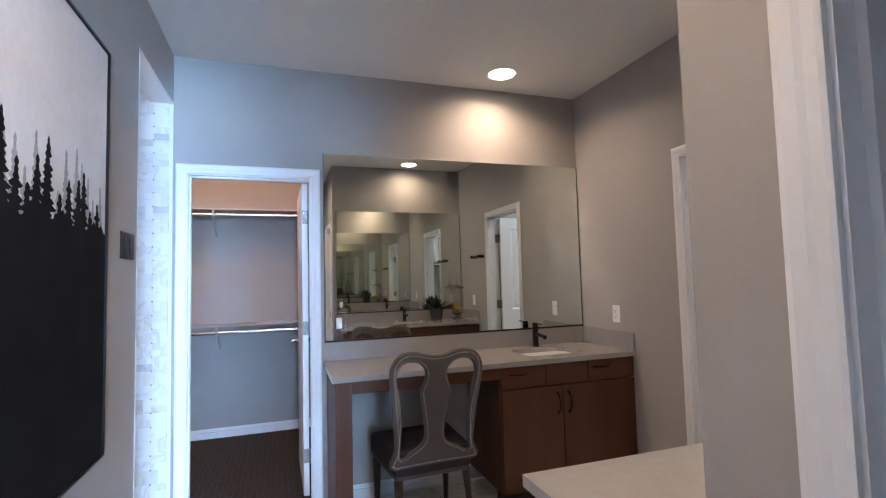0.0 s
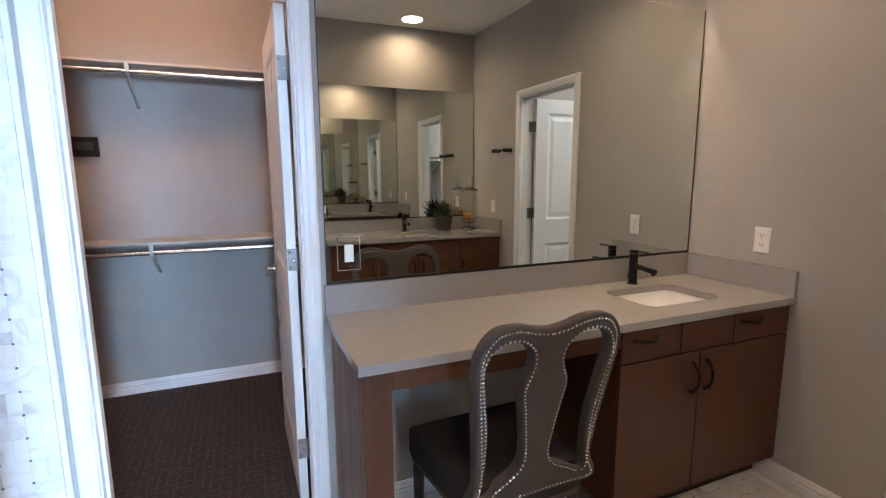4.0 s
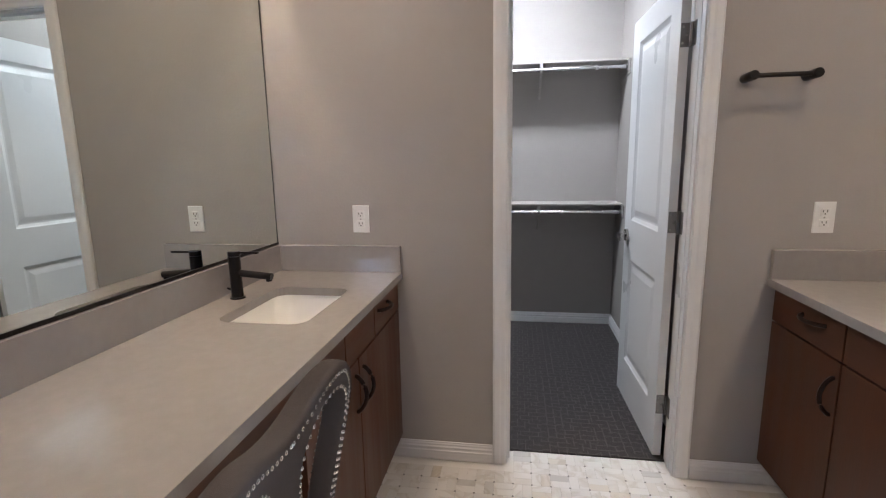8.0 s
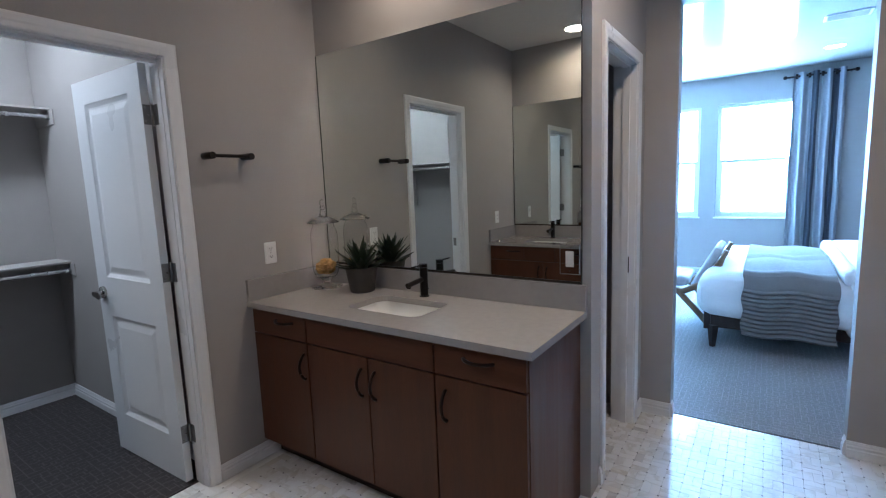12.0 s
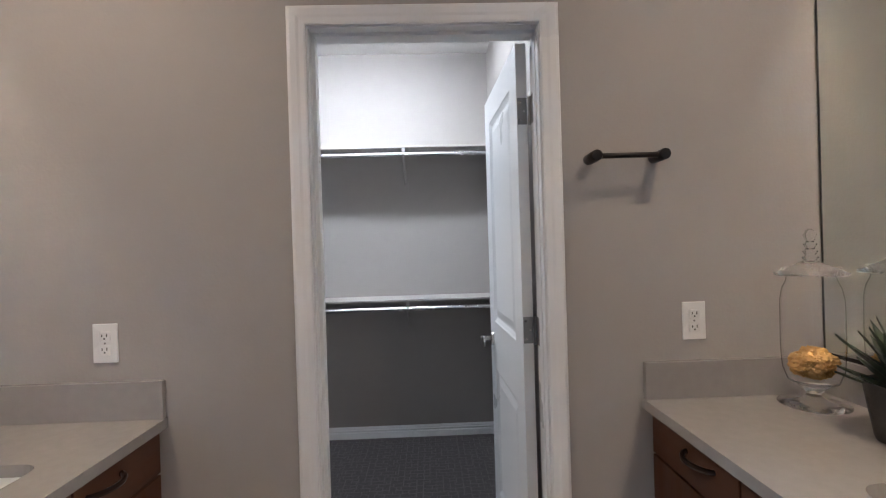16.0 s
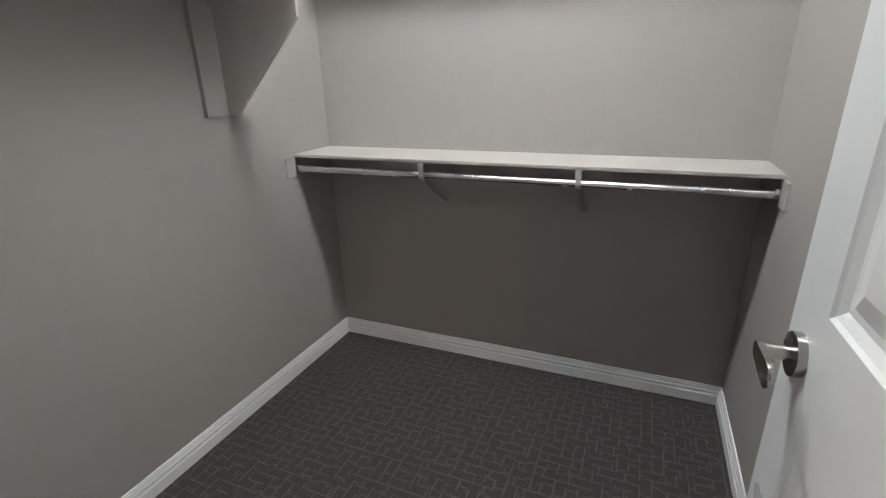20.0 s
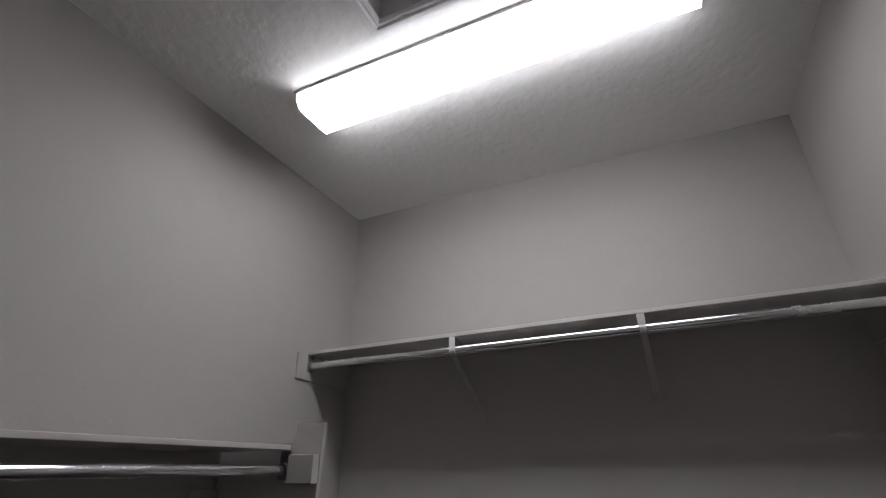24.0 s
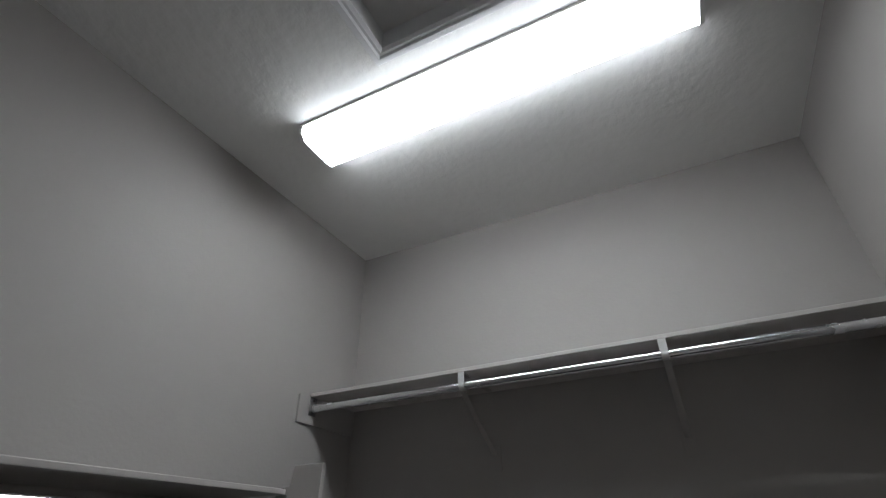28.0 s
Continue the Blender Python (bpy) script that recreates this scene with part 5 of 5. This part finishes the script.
# bed, foot towards the doorway
BFX, BHX, BY_N, BY_F = -1.80, -3.95, -5.02, -6.98
bed = thing("platform_bed", ((BFX + BHX) / 2, (BY_N + BY_F) / 2, 0), "dark wood bed dressed in white linen", "bed")
part("side_rail", box(BHX, BFX - 0.05, BY_N - 0.03, BY_N, 0.17, 0.32, 0.006), ESPRESSO, bed)
part("side_rail", box(BHX, BFX - 0.05, BY_F, BY_F + 0.03, 0.17, 0.32, 0.006), ESPRESSO, bed)
part("foot_rail", box(BFX - 0.05, BFX, BY_F, BY_N, 0.15, 0.33, 0.008), ESPRESSO, bed)
part("headboard", box(BHX - 0.06, BHX, BY_F, BY_N, 0.15, 1.35, 0.02), ESPRESSO, bed)
part("slats", box(BHX, BFX - 0.05, BY_F + 0.03, BY_N - 0.03, 0.24, 0.26), ESPRESSO, bed)
for x in (BFX - 0.07, BHX + 0.05):
    for y in (BY_N - 0.01, BY_F + 0.01):
        part("leg", rod((x, y, 0.0), (x, y, 0.19), 0.022, 4, None, 0.042), ESPRESSO, bed)


def soft_block(x0, x1, y0, y1, z0, z1, r, amp, seed, nx=26, ny=22, nz=8):
    """A padded block with rounded, uneven cloth surfaces."""
    bm = bmesh.new()
    bmesh.ops.create_cube(bm, size=2.0)
    bmesh.ops.subdivide_edges(bm, edges=bm.edges[:], cuts=14, use_grid_fill=True)
    hx, hy, hz = (x1 - x0) / 2, (y1 - y0) / 2, (z1 - z0) / 2
    for v in bm.verts:
        p = Vector((v.co.x * hx, v.co.y * hy, v.co.z * hz))
        q = Vector((max(-hx + r, min(hx - r, p.x)), max(-hy + r, min(hy - r, p.y)), max(-hz + r, min(hz - r, p.z))))
        d = p - q
        p = q + (d.normalized() * r if d.length > 1e-6 else d)
        n = noise.noise(p * 3.1 + Vector((seed, 0, 0))) * amp + noise.noise(p * 9.0 + Vector((0, seed, 0))) * amp * 0.4
        p += (p.normalized() if d.length < 1e-6 else d.normalized()) * n
        v.co = p + Vector(((x0 + x1) / 2, (y0 + y1) / 2, (z0 + z1) / 2))
    return bm


part("mattress", soft_block(BHX + 0.01, BFX - 0.06, BY_F + 0.04, BY_N - 0.04, 0.26, 0.49, 0.06, 0.004, 1), LINEN, bed, "", True)
duvet = thing("duvet", (-2.7, -6.0, 0.49), "puffy white duvet hanging over the bed sides", "duvet")
part("cover", soft_block(-3.2, BFX + 0.06, BY_F - 0.05, BY_N + 0.06, 0.24, 0.625, 0.13, 0.022, 4), LINEN, duvet, "", True)
fold_over = thing("folded_coverlet", (-3.0, -6.0, 0.60), "thick white coverlet folded back across the bed", "coverlet")
part("fold_body", soft_block(-3.40, -2.70, BY_F - 0.07, BY_N + 0.085, 0.17, 0.70, 0.12, 0.026, 6), LINEN, fold_over, "", True)
part("fold_edge", soft_block(-2.78, -2.675, BY_F - 0.02, BY_N + 0.03, 0.58, 0.715, 0.05, 0.014, 12), LINEN, fold_over, "rolled edge of the coverlet", True)
throw = thing("bed_throw", (-2.37, -6.0, 0.63), "grey ribbed quilted throw laid across the bed", "throw")
path = [(BY_N + 0.085, 0.16)] + [(BY_N + 0.085, 0.16 + 0.034 * k) for k in range(1, 12)] + [(BY_N + 0.02, 0.625), (BY_N - 0.12, 0.65), (BY_N - 0.7, 0.66), (-6.0, 0.66), (BY_F + 0.3, 0.65), (BY_F - 0.06, 0.56), (BY_F - 0.08, 0.25)]
fine = []
for a, b in zip(path, path[1:]):
    for i in range(4):
        fine.append((a[0] + (b[0] - a[0]) * i / 4, a[1] + (b[1] - a[1]) * i / 4))
fine.append(path[-1])
lines = [(y, z, 0.014 * abs(math.sin(k * math.pi / 4)), k < 46) for k, (y, z) in enumerate(fine)]
for k in range(0, len(lines) - 4, 4):
    bm = bmesh.new()
    rows = []
    for y, z, rib, hangs in lines[k:k + 5]:
        rows.append([[bm.verts.new((-2.66 + 0.59 * i / 10 + 0.008 * math.sin(z * 31), y + (rib + d + 0.012 * noise.noise((i * 0.35, z * 5, 2.0)) if hangs else 0), z + 0.010 * math.sin(i * 0.9 + y * 3) + (0 if hangs else rib + d))) for i in range(11)] for d in (0, 0.008)])
    for a, b in zip(rows, rows[1:]):
        for d in (0, 1):
            for i in range(10):
                bm.faces.new((a[d][i], a[d][i + 1], b[d][i + 1], b[d][i]))
        for i in (0, 10):
            bm.faces.new((a[0][i], b[0][i], b[1][i], a[1][i]))
    part("quilted_band", bm, THROW, throw, "", True)
for y in (-5.45, -6.0, -6.55):
    pl = thing("pillow", (-3.6, y, 0.50), "plump white bed pillow against the headboard", "pillow", "bed pillows")
    part("pillow_body", soft_block(-3.85, -3.35, y - 0.25, y + 0.25, 0.50, 0.78, 0.12, 0.012, y), LINEN, pl, "", True)

# lounge chair by the foot of the bed
lc = thing("lounge_chair", (-1.35, -5.75, 0), "curved wooden lounge chair with pale cushions", "chair")
for y in (-5.45, -6.05):
    part("side_frame", sweep([(-1.92, y, 0.76), (-1.86, y, 0.61), (-1.74, y, 0.44), (-1.58, y, 0.36), (-1.30, y, 0.38), (-0.95, y, 0.42)], 0.022, 8, 1.4), OAK, lc, "curved wooden side frame", True)
    part("leg", sweep([(-1.52, y, 0.38), (-1.66, y, 0.23), (-1.86, y, 0.004)], 0.020, 8, 1.4), OAK, lc, "", True)
    part("leg", sweep([(-1.20, y, 0.39), (-1.05, y, 0.22), (-0.95, y, 0.004)], 0.020, 8, 1.4), OAK, lc, "", True)
part("seat_cushion", soft_block(-1.62, -0.95, -6.03, -5.47, 0.40, 0.49, 0.04, 0.008, 7), CUSHION, lc, "", True)
bm = soft_block(-0.035, 0.035, -0.28, 0.28, -0.22, 0.22, 0.03, 0.008, 9)
bmesh.ops.transform(bm, matrix=pose(-1.76, -5.75, 0.58, 0, -28, 0), verts=bm.verts)
part("back_cushion", bm, CUSHION, lc, "", True)

# ---- marble mosaic: basket weave with dark dots ----
P, GAP = 0.078, 0.0003


def tile_mesh(name, w, h, normal):
    """A thin tile with eased edges, centred, lying in the plan or standing against a wall that faces south."""
    c, t = 0.0003, 0.006
    pts = []
    for du, z in ((0, 0), (0, t - c), (c, t)):
        pts.append([(-w / 2 + du, -h / 2 + du, z), (w / 2 - du, -h / 2 + du, z), (w / 2 - du, h / 2 - du, z), (-w / 2 + du, h / 2 - du, z)])
    flat = [p for ring in pts for p in ring]
    if normal == "y":
        flat = [(x, -z, y) for x, y, z in flat]
    faces = [(8, 9, 10, 11)]
    for r in (0, 4):
        for k in range(4):
            faces.append((r + k, r + (k + 1) % 4, r + 4 + (k + 1) % 4, r + 4 + k))
    return flat, faces


def weave(name, parent, u0, u1, v0, v1, base, normal, near, inside=lambda u, v: True):
    """Pairs of tiles, level and upright by turns; those inside near are pieces of their own, the rest one mesh."""
    L, W = P - GAP, P / 2 - GAP
    kinds = {}
    for key, (w, h) in (("level", (L, W)), ("upright", (W, L))):
        flat, faces = tile_mesh("tile", w, h, normal)
        me = bpy.data.meshes.new("tile")
        me.from_pydata(flat, [], faces)
        me.materials.append(MARBLE)
        kinds[key] = (me, flat, faces)
    verts, polys, dots, dpolys = [], [], [], []
    made = 0
    put = (lambda u, v, w=0.0: (u, v, base + w)) if normal == "z" else (lambda u, v, w=0.0: (u, base - w, v))
    for i in range(int((u1 - u0) / P)):
        for j in range(int((v1 - v0) / P)):
            cu, cv = u0 + (i + 0.5) * P, v0 + (j + 0.5) * P
            if not inside(cu, cv):
                continue
            key = "level" if (i + j) % 2 else "upright"
            me, flat, faces = kinds[key]
            for s in (-1, 1):
                at = put(cu + (0 if key == "level" else s * P / 4), cv + (s * P / 4 if key == "level" else 0), 0.00012 * math.sin(i * 12.9 + j * 7.1 + s))
                if near[0] < cu < near[1] and near[2] < cv < near[3] and made < 300:
                    ob = new("tile", me)
                    ob.location = at
                    ob.parent = parent
                    made += 1
                else:
                    n = len(verts)
                    verts += [(x + at[0], y + at[1], z + at[2]) for x, y, z in flat]
                    polys += [tuple(n + q for q in f) for f in faces]
            d = 0.0035
            n = len(dots)
            for w in (0.0058, 0.0072):
                dots += [put(u0 + i * P + a * d, v0 + j * P + b * d, w) for a, b in ((-1, -1), (1, -1), (1, 1), (-1, 1))]
            dpolys += [(n + 4, n + 5, n + 6, n + 7)] + [(n + k, n + (k + 1) % 4, n + 4 + (k + 1) % 4, n + 4 + k) for k in range(4)]
    for nm, vs, fs, material in (("tile_field", verts, polys, MARBLE), ("tile_dots", dots, dpolys, DOT)):
        me = bpy.data.meshes.new(nm)
        me.from_pydata(vs, [], fs)
        me.materials.append(material)
        ob = tagged(new(nm, me), kind="stuff")
        ob.parent = parent


def on_floor(u, v):
    if u > 0.0 - P / 2:
        return BY0 + 0.02 < v < BY1 - 0.02 and u < 0.1 - P / 2 + 0.02
    if v > -P / 2:
        return AX0 < u < AX1
    return u > WX + 0.02 or v > -2.18


weave("floor", FLOOR, -4.196, 0.10, -3.62, 0.05, -0.006, "z", (-0.95, 0.1, -1.95, -0.98), on_floor)
TILE_WALL = structure("wall_shower_tile", box(-4.2, WX - 0.001, -0.010, 0.0, 0.0, 2.74), GROUT, "white marble mosaic shower wall with dark dots", "tiled wall")
weave("wall", TILE_WALL, -4.193, -2.774, 0.034, 2.74, -0.010, "y", (-3.02, -2.77, 0.4, 2.4))
